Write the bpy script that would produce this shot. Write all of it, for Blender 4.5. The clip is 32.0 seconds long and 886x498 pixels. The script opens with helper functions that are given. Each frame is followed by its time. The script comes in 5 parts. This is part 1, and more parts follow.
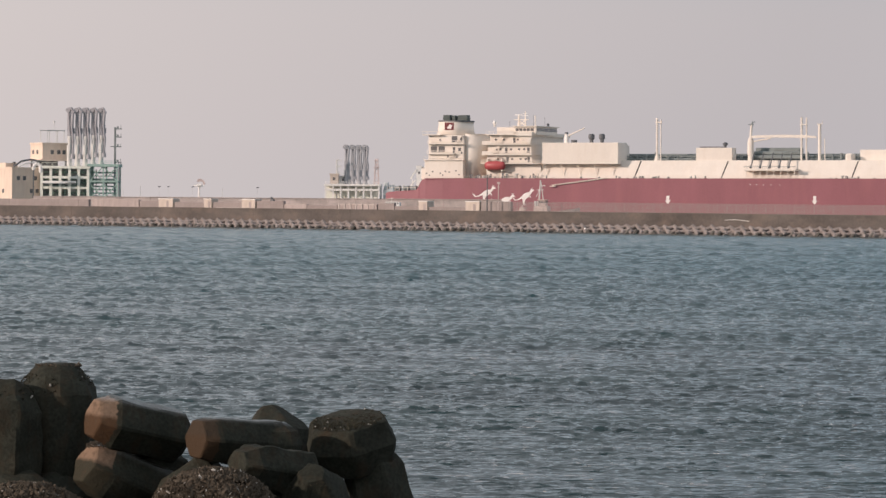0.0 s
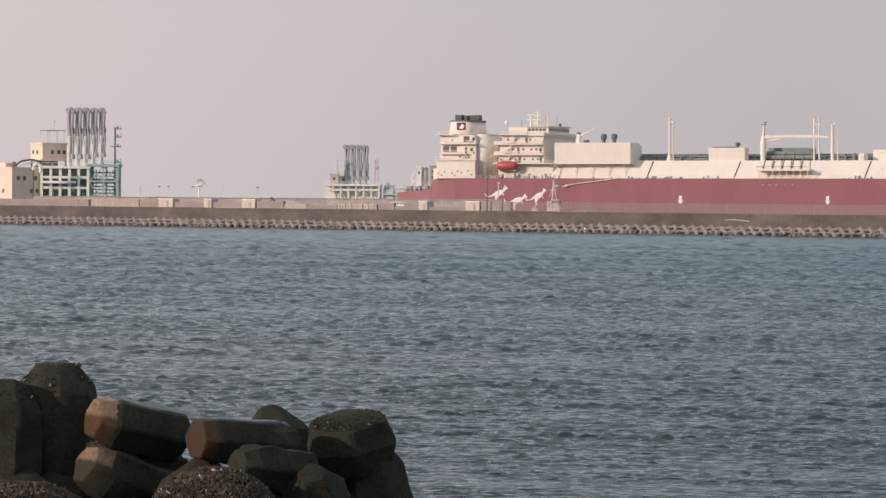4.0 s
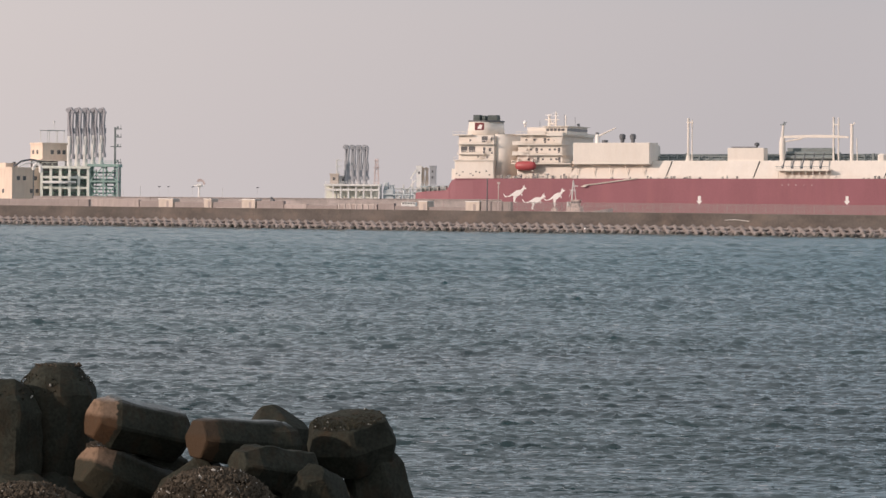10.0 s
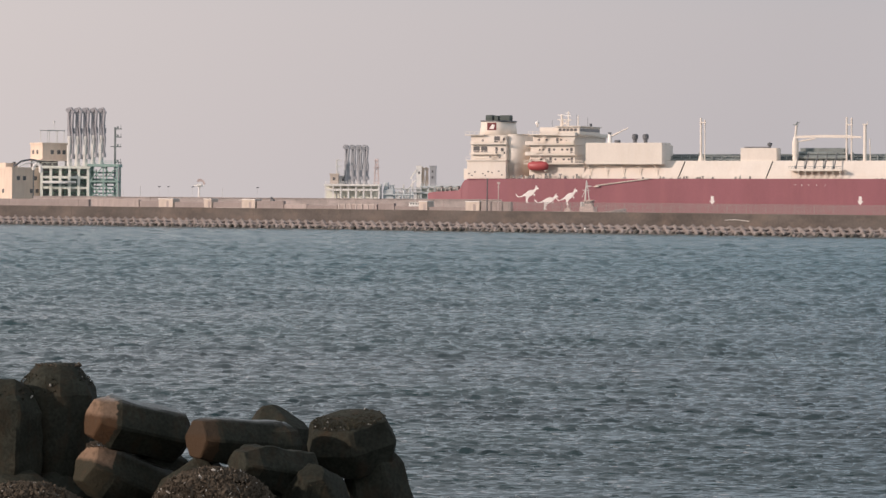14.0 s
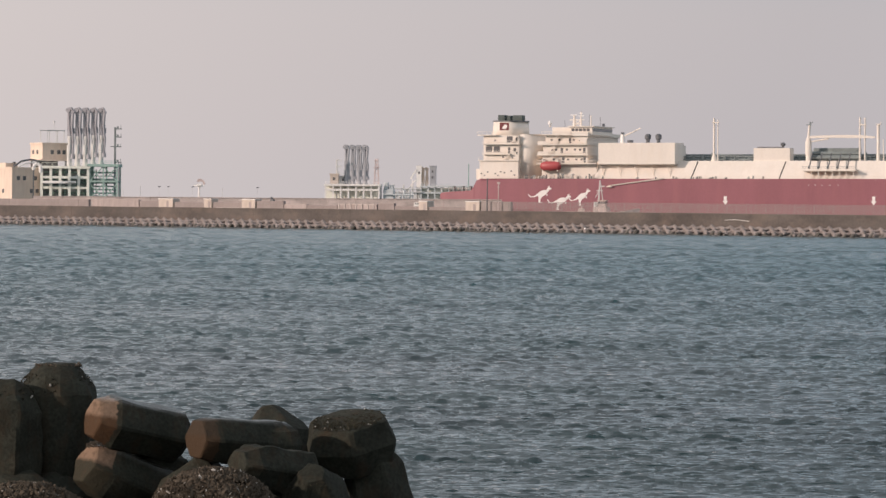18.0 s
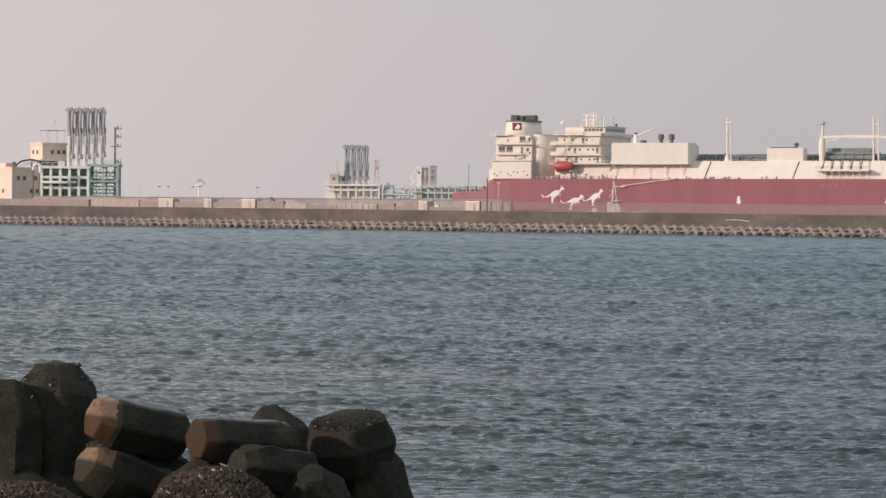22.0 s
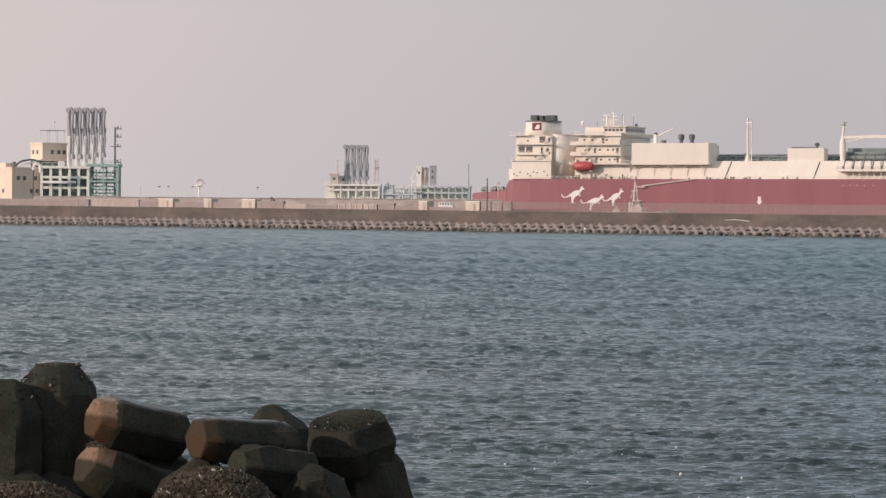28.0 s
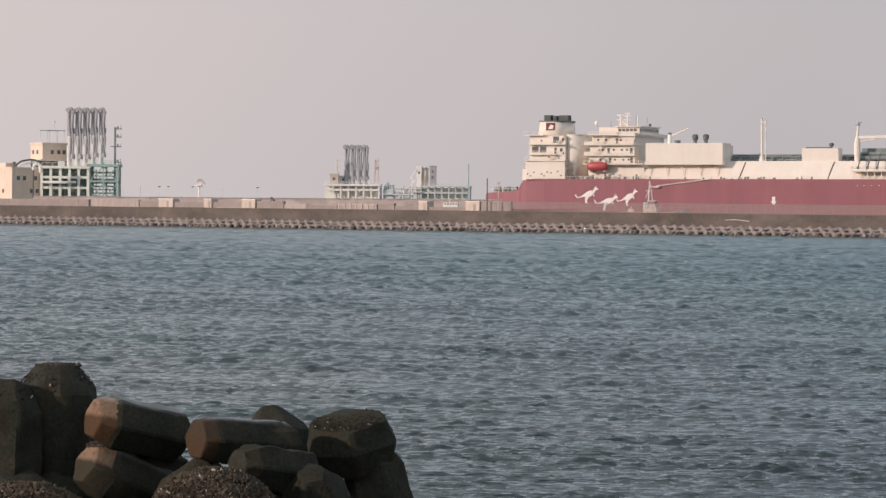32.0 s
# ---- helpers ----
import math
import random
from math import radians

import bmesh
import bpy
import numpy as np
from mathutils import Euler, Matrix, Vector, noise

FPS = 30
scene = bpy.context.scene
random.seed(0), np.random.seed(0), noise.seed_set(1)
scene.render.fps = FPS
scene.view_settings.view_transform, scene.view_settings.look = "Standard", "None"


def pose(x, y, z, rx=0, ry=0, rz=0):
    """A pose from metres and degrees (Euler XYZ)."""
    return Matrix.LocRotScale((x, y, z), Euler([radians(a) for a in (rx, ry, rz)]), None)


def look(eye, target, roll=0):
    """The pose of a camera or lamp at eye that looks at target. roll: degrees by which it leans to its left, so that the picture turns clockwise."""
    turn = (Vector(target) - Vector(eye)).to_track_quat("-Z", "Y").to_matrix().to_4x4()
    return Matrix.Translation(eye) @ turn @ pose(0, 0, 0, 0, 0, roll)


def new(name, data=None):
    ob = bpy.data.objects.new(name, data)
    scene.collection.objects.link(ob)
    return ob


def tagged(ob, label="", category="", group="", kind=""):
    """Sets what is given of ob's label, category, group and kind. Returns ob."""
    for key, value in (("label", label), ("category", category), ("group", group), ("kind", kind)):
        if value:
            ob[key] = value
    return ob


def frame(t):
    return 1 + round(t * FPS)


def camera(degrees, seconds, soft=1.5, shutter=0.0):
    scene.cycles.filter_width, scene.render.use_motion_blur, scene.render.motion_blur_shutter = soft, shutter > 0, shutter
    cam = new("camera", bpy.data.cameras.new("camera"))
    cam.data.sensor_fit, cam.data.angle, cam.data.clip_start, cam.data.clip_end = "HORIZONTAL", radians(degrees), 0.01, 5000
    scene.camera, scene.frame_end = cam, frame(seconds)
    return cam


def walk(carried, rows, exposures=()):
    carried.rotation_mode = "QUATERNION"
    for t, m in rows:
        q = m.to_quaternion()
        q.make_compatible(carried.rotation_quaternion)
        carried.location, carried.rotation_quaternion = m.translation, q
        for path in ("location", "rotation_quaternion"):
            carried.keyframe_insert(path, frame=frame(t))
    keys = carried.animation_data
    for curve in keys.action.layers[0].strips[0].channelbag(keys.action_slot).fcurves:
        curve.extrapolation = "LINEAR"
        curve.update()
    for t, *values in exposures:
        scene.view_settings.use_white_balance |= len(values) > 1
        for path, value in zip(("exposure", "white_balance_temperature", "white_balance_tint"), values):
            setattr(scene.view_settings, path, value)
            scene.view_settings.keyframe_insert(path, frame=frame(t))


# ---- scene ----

SEA = 0.0
EYE = (0, 0, 6.5)
cam = camera(12.78, 32.0, soft=1.5)
STAND = look(EYE, (0, 1000, 6.5 - 11.715), 0.573)
walk(cam, [(0, STAND), (32, STAND)], exposures=[(0, 0.0, 6500, 11), (32, 0.0, 6500, 11)])

# ---- world and sun ----
TO_SUN = Vector((-0.84, -0.42, 0.28)).normalized()


def make_world():
    w = bpy.data.worlds.new("hazy_evening_sky")
    scene.world = w
    w.use_nodes = True
    nt = w.node_tree
    nt.nodes.clear()
    sky = nt.nodes.new("ShaderNodeTexSky")
    sky.sky_type, sky.sun_disc = "NISHITA", False
    sky.sun_elevation = math.asin(TO_SUN.z)
    sky.sun_rotation = math.atan2(TO_SUN.x, TO_SUN.y)
    sky.air_density, sky.dust_density, sky.ozone_density = 1.2, 2.0, 2.0
    co = nt.nodes.new("ShaderNodeTexCoord")
    dot = nt.nodes.new("ShaderNodeVectorMath")
    dot.operation = "DOT_PRODUCT"
    dot.inputs[1].default_value = TO_SUN
    nt.links.new(co.outputs["Generated"], dot.inputs[0])
    ramp = nt.nodes.new("ShaderNodeValToRGB")
    ramp.color_ramp.elements[0].position, ramp.color_ramp.elements[0].color = 0.0, (0.64, 0.64, 0.70, 1)
    ramp.color_ramp.elements[1].position, ramp.color_ramp.elements[1].color = 1.0, (1.15, 1.0, 0.86, 1)
    for p, c in ((0.2527, (0.54, 0.502, 0.518, 1)), (0.348, (0.685, 0.618, 0.608, 1))):
        e = ramp.color_ramp.elements.new(p)
        e.color = c
    half = nt.nodes.new("ShaderNodeMapRange")
    half.inputs["From Min"].default_value, half.inputs["From Max"].default_value = -1.0, 1.0
    nt.links.new(dot.outputs["Value"], half.inputs["Value"])
    nt.links.new(half.outputs["Result"], ramp.inputs["Fac"])
    # the haze thins out upwards into a dull blue
    sep = nt.nodes.new("ShaderNodeSeparateXYZ")
    nt.links.new(co.outputs["Generated"], sep.inputs[0])
    rise = nt.nodes.new("ShaderNodeMapRange")
    rise.interpolation_type = "SMOOTHSTEP"
    rise.inputs["From Min"].default_value, rise.inputs["From Max"].default_value = 0.045, 0.09
    nt.links.new(sep.outputs["Z"], rise.inputs["Value"])
    upper = nt.nodes.new("ShaderNodeMix")
    upper.data_type = "RGBA"
    nt.links.new(rise.outputs[0], upper.inputs["Factor"])
    nt.links.new(ramp.outputs[0], upper.inputs[6])
    dull = nt.nodes.new("ShaderNodeValToRGB")
    dull.color_ramp.elements[0].position, dull.color_ramp.elements[0].color = 0.233, (0.35, 0.43, 0.505, 1)
    dull.color_ramp.elements[1].position, dull.color_ramp.elements[1].color = 0.361, (0.552, 0.578, 0.608, 1)
    away = dull.color_ramp.elements.new(0.08)
    away.color = (0.52, 0.57, 0.64, 1)
    nt.links.new(half.outputs["Result"], dull.inputs["Fac"])
    nt.links.new(dull.outputs[0], upper.inputs[7])
    clear = nt.nodes.new("ShaderNodeBackground")
    clear.inputs["Strength"].default_value = 0.1
    haze = nt.nodes.new("ShaderNodeBackground")
    haze.inputs["Strength"].default_value = 1.0
    mix = nt.nodes.new("ShaderNodeMixShader")
    mix.inputs[0].default_value = 0.92
    out = nt.nodes.new("ShaderNodeOutputWorld")
    nt.links.new(sky.outputs[0], clear.inputs[0])
    nt.links.new(upper.outputs[2], haze.inputs[0])
    nt.links.new(clear.outputs[0], mix.inputs[1])
    nt.links.new(haze.outputs[0], mix.inputs[2])
    nt.links.new(mix.outputs[0], out.inputs[0])


make_world()
sun_data = bpy.data.lights.new("sun", "SUN")
sun_data.energy, sun_data.angle, sun_data.color = 3.1, radians(1.5), (1.0, 0.80, 0.68)
sun = new("sun", sun_data)
sun.matrix_world = look(TO_SUN * 50, (0, 0, 0))


# ---- materials ----
def paint(name, base, rough=0.6, metal=0.0, grain=0.0, grain_size=0.3, blotch=0.0, blotch_size=4.0, stain=None, stain_amount=0.0,
          streak=1.0, bump=0.0, random_tone=0.0, gloss=0.5, still=False):
    """A surface of one base colour with fine grain, larger blotches and stains (streak > 1: drawn out downwards)."""
    m = bpy.data.materials.new(name)
    m.use_nodes = True
    nt = m.node_tree
    p = nt.nodes["Principled BSDF"]
    p.inputs["Roughness"].default_value, p.inputs["Metallic"].default_value = rough, metal
    p.inputs["Specular IOR Level"].default_value = gloss
    place = nt.nodes.new("ShaderNodeNewGeometry").outputs["Position"] if still else nt.nodes.new("ShaderNodeTexCoord").outputs["Object"]
    col = nt.nodes.new("ShaderNodeRGB")
    col.outputs[0].default_value = (*base, 1)
    last = col.outputs[0]

    def noise_tex(size, detail, stretch=1.0):
        mp = nt.nodes.new("ShaderNodeMapping")
        mp.inputs["Scale"].default_value = (1 / size, 1 / size, 1 / size / stretch)
        n = nt.nodes.new("ShaderNodeTexNoise")
        n.inputs["Scale"].default_value, n.inputs["Detail"].default_value = 1.0, detail
        n.inputs["Roughness"].default_value = 0.6
        nt.links.new(place, mp.inputs["Vector"])
        nt.links.new(mp.outputs[0], n.inputs["Vector"])
        return n

    def scaled(amount, fac, a):
        rng = nt.nodes.new("ShaderNodeMapRange")
        rng.inputs["From Min"].default_value, rng.inputs["From Max"].default_value = 0.25, 0.75
        rng.inputs["To Min"].default_value, rng.inputs["To Max"].default_value = 1 - amount, 1 + amount
        nt.links.new(fac, rng.inputs["Value"])
        mul = nt.nodes.new("ShaderNodeVectorMath")
        mul.operation = "SCALE"
        nt.links.new(a, mul.inputs[0])
        nt.links.new(rng.outputs[0], mul.inputs["Scale"])
        return mul.outputs[0]

    fine = None
    if grain:
        fine = noise_tex(grain_size, 5)
        last = scaled(grain, fine.outputs["Fac"], last)
    if blotch:
        last = scaled(blotch, noise_tex(blotch_size, 3, streak).outputs["Fac"], last)
    if stain:
        n = noise_tex(blotch_size * 0.45, 6, streak * 2.2)
        rng = nt.nodes.new("ShaderNodeMapRange")
        rng.inputs["From Min"].default_value, rng.inputs["From Max"].default_value = 0.48, 0.72
        rng.inputs["To Max"].default_value = stain_amount
        nt.links.new(n.outputs["Fac"], rng.inputs["Value"])
        mx = nt.nodes.new("ShaderNodeMix")
        mx.data_type = "RGBA"
        mx.inputs["B"].default_value = (0, 0, 0, 1)
        nt.links.new(rng.outputs[0], mx.inputs["Factor"])
        nt.links.new(last, mx.inputs[6])
        mx.inputs[7].default_value = (*stain, 1)
        last = mx.outputs[2]
    if random_tone:
        info = nt.nodes.new("ShaderNodeObjectInfo")
        rng = nt.nodes.new("ShaderNodeMapRange")
        rng.inputs["To Min"].default_value, rng.inputs["To Max"].default_value = 1 - random_tone, 1 + random_tone
        nt.links.new(info.outputs["Random"], rng.inputs["Value"])
        mul = nt.nodes.new("ShaderNodeVectorMath")
        mul.operation = "SCALE"
        nt.links.new(last, mul.inputs[0])
        nt.links.new(rng.outputs[0], mul.inputs["Scale"])
        last = mul.outputs[0]
    nt.links.new(last, p.inputs["Base Color"])
    if bump and fine:
        b = nt.nodes.new("ShaderNodeBump")
        b.inputs["Strength"].default_value, b.inputs["Distance"].default_value = 0.8, bump
        nt.links.new(fine.outputs["Fac"], b.inputs["Height"])
        nt.links.new(b.outputs[0], p.inputs["Normal"])
    return m


def water_material():
    m = bpy.data.materials.new("sea_water")
    m.use_nodes = True
    nt = m.node_tree
    p = nt.nodes["Principled BSDF"]
    p.inputs["Roughness"].default_value, p.inputs["IOR"].default_value = 0.07, 1.333
    co = nt.nodes.new("ShaderNodeTexCoord")
    # ripples too small to model: rougher with distance from the camera, to fit its view
    sep = nt.nodes.new("ShaderNodeSeparateXYZ")
    nt.links.new(co.outputs["Object"], sep.inputs[0])
    wind = nt.nodes.new("ShaderNodeMapRange")
    wind.inputs["From Min"].default_value, wind.inputs["From Max"].default_value = 100.0, 500.0
    wind.inputs["To Min"].default_value, wind.inputs["To Max"].default_value = 0.03, 0.12
    nt.links.new(sep.outputs["Y"], wind.inputs["Value"])
    nt.links.new(wind.outputs[0], p.inputs["Roughness"])
    big = nt.nodes.new("ShaderNodeTexNoise")
    big.inputs["Scale"].default_value, big.inputs["Detail"].default_value = 0.035, 3
    ramp = nt.nodes.new("ShaderNodeValToRGB")
    ramp.color_ramp.elements[0].position, ramp.color_ramp.elements[0].color = 0.35, (0.004, 0.018, 0.022, 1)
    ramp.color_ramp.elements[1].position, ramp.color_ramp.elements[1].color = 0.72, (0.005, 0.032, 0.033, 1)
    nt.links.new(co.outputs["Object"], big.inputs["Vector"])
    nt.links.new(big.outputs["Fac"], ramp.inputs["Fac"])
    # bluer, lighter base colour by distance from the camera, fitted to its view
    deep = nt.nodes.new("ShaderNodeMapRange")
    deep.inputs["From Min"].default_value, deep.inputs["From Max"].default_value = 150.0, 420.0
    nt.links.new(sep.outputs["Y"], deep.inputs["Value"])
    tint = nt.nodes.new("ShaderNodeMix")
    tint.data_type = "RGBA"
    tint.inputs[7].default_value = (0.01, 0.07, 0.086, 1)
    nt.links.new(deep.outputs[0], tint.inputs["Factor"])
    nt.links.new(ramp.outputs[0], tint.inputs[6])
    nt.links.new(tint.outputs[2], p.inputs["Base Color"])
    rip = nt.nodes.new("ShaderNodeTexNoise")
    rip.inputs["Scale"].default_value, rip.inputs["Detail"].default_value = 5.0, 1.5
    b = nt.nodes.new("ShaderNodeBump")
    b.inputs["Strength"].default_value, b.inputs["Distance"].default_value = 1.0, 0.022
    long_crests = nt.nodes.new("ShaderNodeMapping")
    long_crests.inputs["Scale"].default_value = (0.55, 1.5, 1.0)
    long_crests.inputs["Rotation"].default_value = (0, 0, 0.08)
    nt.links.new(co.outputs["Object"], long_crests.inputs["Vector"])
    nt.links.new(long_crests.outputs[0], rip.inputs["Vector"])
    nt.links.new(rip.outputs["Fac"], b.inputs["Height"])
    chop = nt.nodes.new("ShaderNodeTexNoise")
    chop.inputs["Scale"].default_value, chop.inputs["Detail"].default_value = 2.4, 2.6
    b2 = nt.nodes.new("ShaderNodeBump")
    b2.inputs["Strength"].default_value, b2.inputs["Distance"].default_value = 1.0, 0.12
    nt.links.new(long_crests.outputs[0], chop.inputs["Vector"])
    nt.links.new(chop.outputs["Fac"], b2.inputs["Height"])
    nt.links.new(b.outputs[0], b2.inputs["Normal"])
    nt.links.new(b2.outputs[0], p.inputs["Normal"])
    return m


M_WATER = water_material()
M_WALL = paint("weathered_concrete", (0.105, 0.09, 0.082), 0.9, grain=0.16, grain_size=0.5, blotch=0.38, blotch_size=13.0, stain=(0.2, 0.155, 0.13),
               stain_amount=0.7, streak=0.35, bump=0.03, still=True)
M_PARAPET = paint("pale_parapet_concrete", (0.41, 0.35, 0.335), 0.9, grain=0.12, grain_size=0.3, blotch=0.15, blotch_size=3.0, stain=(0.22, 0.18, 0.16),
                  stain_amount=0.5, streak=2.0, random_tone=0.05, still=True)
M_QUAY = paint("pale_quay_concrete", (0.6, 0.5, 0.465), 0.9, grain=0.12, grain_size=0.4, blotch=0.2, blotch_size=7.0, stain=(0.36, 0.3, 0.28), stain_amount=0.6, streak=0.4, still=True)
M_PARAPET_GREY = paint("grey_parapet_concrete", (0.31, 0.265, 0.255), 0.9, grain=0.12, grain_size=0.3, blotch=0.15, blotch_size=3.0, random_tone=0.05)
M_PALE_POST = paint("pale_worn_paint", (0.62, 0.55, 0.52), 0.8, grain=0.1, grain_size=0.2, blotch=0.15, blotch_size=1.0)
M_CABIN = paint("cream_cabin_wall", (0.58, 0.5, 0.44), 0.7, grain=0.06, grain_size=0.3, blotch=0.08, blotch_size=2.0, stain=(0.4, 0.33, 0.27), stain_amount=0.4, streak=2.0)
M_FARBLOCK = paint("tetrapod_concrete", (0.295, 0.255, 0.242), 0.92, grain=0.2, grain_size=0.2, blotch=0.25, blotch_size=0.9, stain=(0.12, 0.105, 0.09), stain_amount=0.5,
                   bump=0.03, random_tone=0.12)
M_WETBLOCK = paint("wet_algae_tetrapod_concrete", (0.115, 0.105, 0.092), 0.6, grain=0.2, grain_size=0.2, blotch=0.25, blotch_size=0.9)
M_ROCK = paint("algae_covered_concrete", (0.029, 0.0305, 0.0235), 0.82, grain=0.45, grain_size=0.05, blotch=0.4, blotch_size=0.45, stain=(0.042, 0.028, 0.017), stain_amount=0.7, bump=0.02, gloss=0.14, still=True)
M_SHELL = paint("barnacle_crust", (0.088, 0.072, 0.055), 0.9, grain=0.6, grain_size=0.04, blotch=0.4, blotch_size=0.3, stain=(0.10, 0.08, 0.06), stain_amount=0.8, bump=0.03, random_tone=0.1, gloss=0.15)
M_CRUST = paint("dark_weed_crust", (0.036, 0.034, 0.024), 0.9, grain=0.5, grain_size=0.04, blotch=0.4, blotch_size=0.3, bump=0.02, gloss=0.15)
M_PALE_SHELL = paint("pale_shell", (0.45, 0.42, 0.38), 0.6, grain=0.2, grain_size=0.02)
M_HULL = paint("red_hull_paint", (0.285, 0.1, 0.124), 0.55, grain=0.05, grain_size=0.8, blotch=0.10, blotch_size=9.0, stain=(0.36, 0.13, 0.14), stain_amount=0.35, streak=2.5)
M_CREAM = paint("cream_ship_paint", (0.79, 0.72, 0.65), 0.55, grain=0.03, grain_size=0.7, blotch=0.05, blotch_size=5.0, stain=(0.70, 0.60, 0.50), stain_amount=0.3, streak=3.0)
M_DECK = paint("ship_deck_paint", (0.22, 0.10, 0.09), 0.8, grain=0.1, grain_size=0.6, blotch=0.2, blotch_size=6.0)
# glass is lighter than real panes, lifted for distance haze
M_GLASS = paint("dark_window_glass", (0.13, 0.125, 0.13), 0.2)
M_DARK = paint("dark_grey_steel", (0.12, 0.125, 0.135), 0.6, grain=0.1, grain_size=0.5, blotch=0.15, blotch_size=2.0)
M_UPTAKE = paint("sooty_green_steel", (0.085, 0.105, 0.1), 0.7, grain=0.12, grain_size=0.4, blotch=0.2, blotch_size=1.5)
M_PIPE = paint("green_grey_pipe_paint", (0.2, 0.23, 0.23), 0.55, grain=0.1, grain_size=0.5, blotch=0.2, blotch_size=3.0)
M_ORANGE = paint("lifeboat_red", (0.43, 0.08, 0.085), 0.45, grain=0.04, grain_size=0.5, blotch=0.06, blotch_size=2.0)
M_WHITE = paint("white_paint", (0.86, 0.83, 0.8), 0.6, grain=0.04, grain_size=0.4, blotch=0.06, blotch_size=2.0)
M_BLACK = paint("black_rubber", (0.02, 0.02, 0.02), 0.8, grain=0.1, grain_size=0.3)
M_EMBLEM = paint("white_emblem_paint", (0.85, 0.80, 0.78), 0.6, grain=0.03, grain_size=0.4, blotch=0.05, blotch_size=2.0)
M_MAROON = paint("maroon_mark_paint", (0.16, 0.03, 0.035), 0.6, grain=0.04, grain_size=0.4)
M_STEEL_GREEN = paint("pale_green_steel_paint", (0.84, 0.85, 0.77), 0.6, grain=0.06, grain_size=0.5, blotch=0.10, blotch_size=3.0, stain=(0.32, 0.28, 0.22), stain_amount=0.3, streak=2.0)
# distant jetty steel and walls: haze put in as lighter colours
M_TEAL = paint("teal_steel_paint", (0.35, 0.49, 0.445), 0.6, grain=0.08, grain_size=0.5, blotch=0.15, blotch_size=3.0)
M_ARM = paint("blue_grey_arm_paint", (0.36, 0.35, 0.375), 0.5, grain=0.06, grain_size=0.4, blotch=0.15, blotch_size=2.0)
M_BUFF = paint("buff_building_render", (0.8, 0.65, 0.54), 0.8, grain=0.05, grain_size=0.4, blotch=0.08, blotch_size=3.0, stain=(0.5, 0.38, 0.28), stain_amount=0.3, streak=2.5)
M_RUST = paint("red_mast_paint", (0.6, 0.49, 0.47), 0.6, grain=0.06, grain_size=0.4, blotch=0.1, blotch_size=2.0)
M_FARGREY = paint("hazy_grey_steel", (0.64, 0.63, 0.61), 0.7, grain=0.08, grain_size=0.8, blotch=0.15, blotch_size=3.0)
M_FARARM = paint("hazed_blue_arm_paint", (0.36, 0.365, 0.39), 0.6, grain=0.06, grain_size=0.6, blotch=0.1, blotch_size=3.0)
# the tug's pinkish pallor is haze put into the paint colour
M_TUG = paint("hazed_tug_paint", (0.62, 0.5, 0.46), 0.6, grain=0.1, grain_size=0.4, blotch=0.25, blotch_size=1.2)
M_FOAM = paint("white_foam", (0.82, 0.83, 0.84), 0.4, grain=0.05, grain_size=0.02)
M_VESSEL = paint("hazed_green_vessel_paint", (0.57, 0.6, 0.61), 0.6, grain=0.06, grain_size=0.6, blotch=0.15, blotch_size=3.0)
M_WIRE = paint("galvanised_fence_steel", (0.28, 0.25, 0.24), 0.6, grain=0.06, grain_size=0.3)


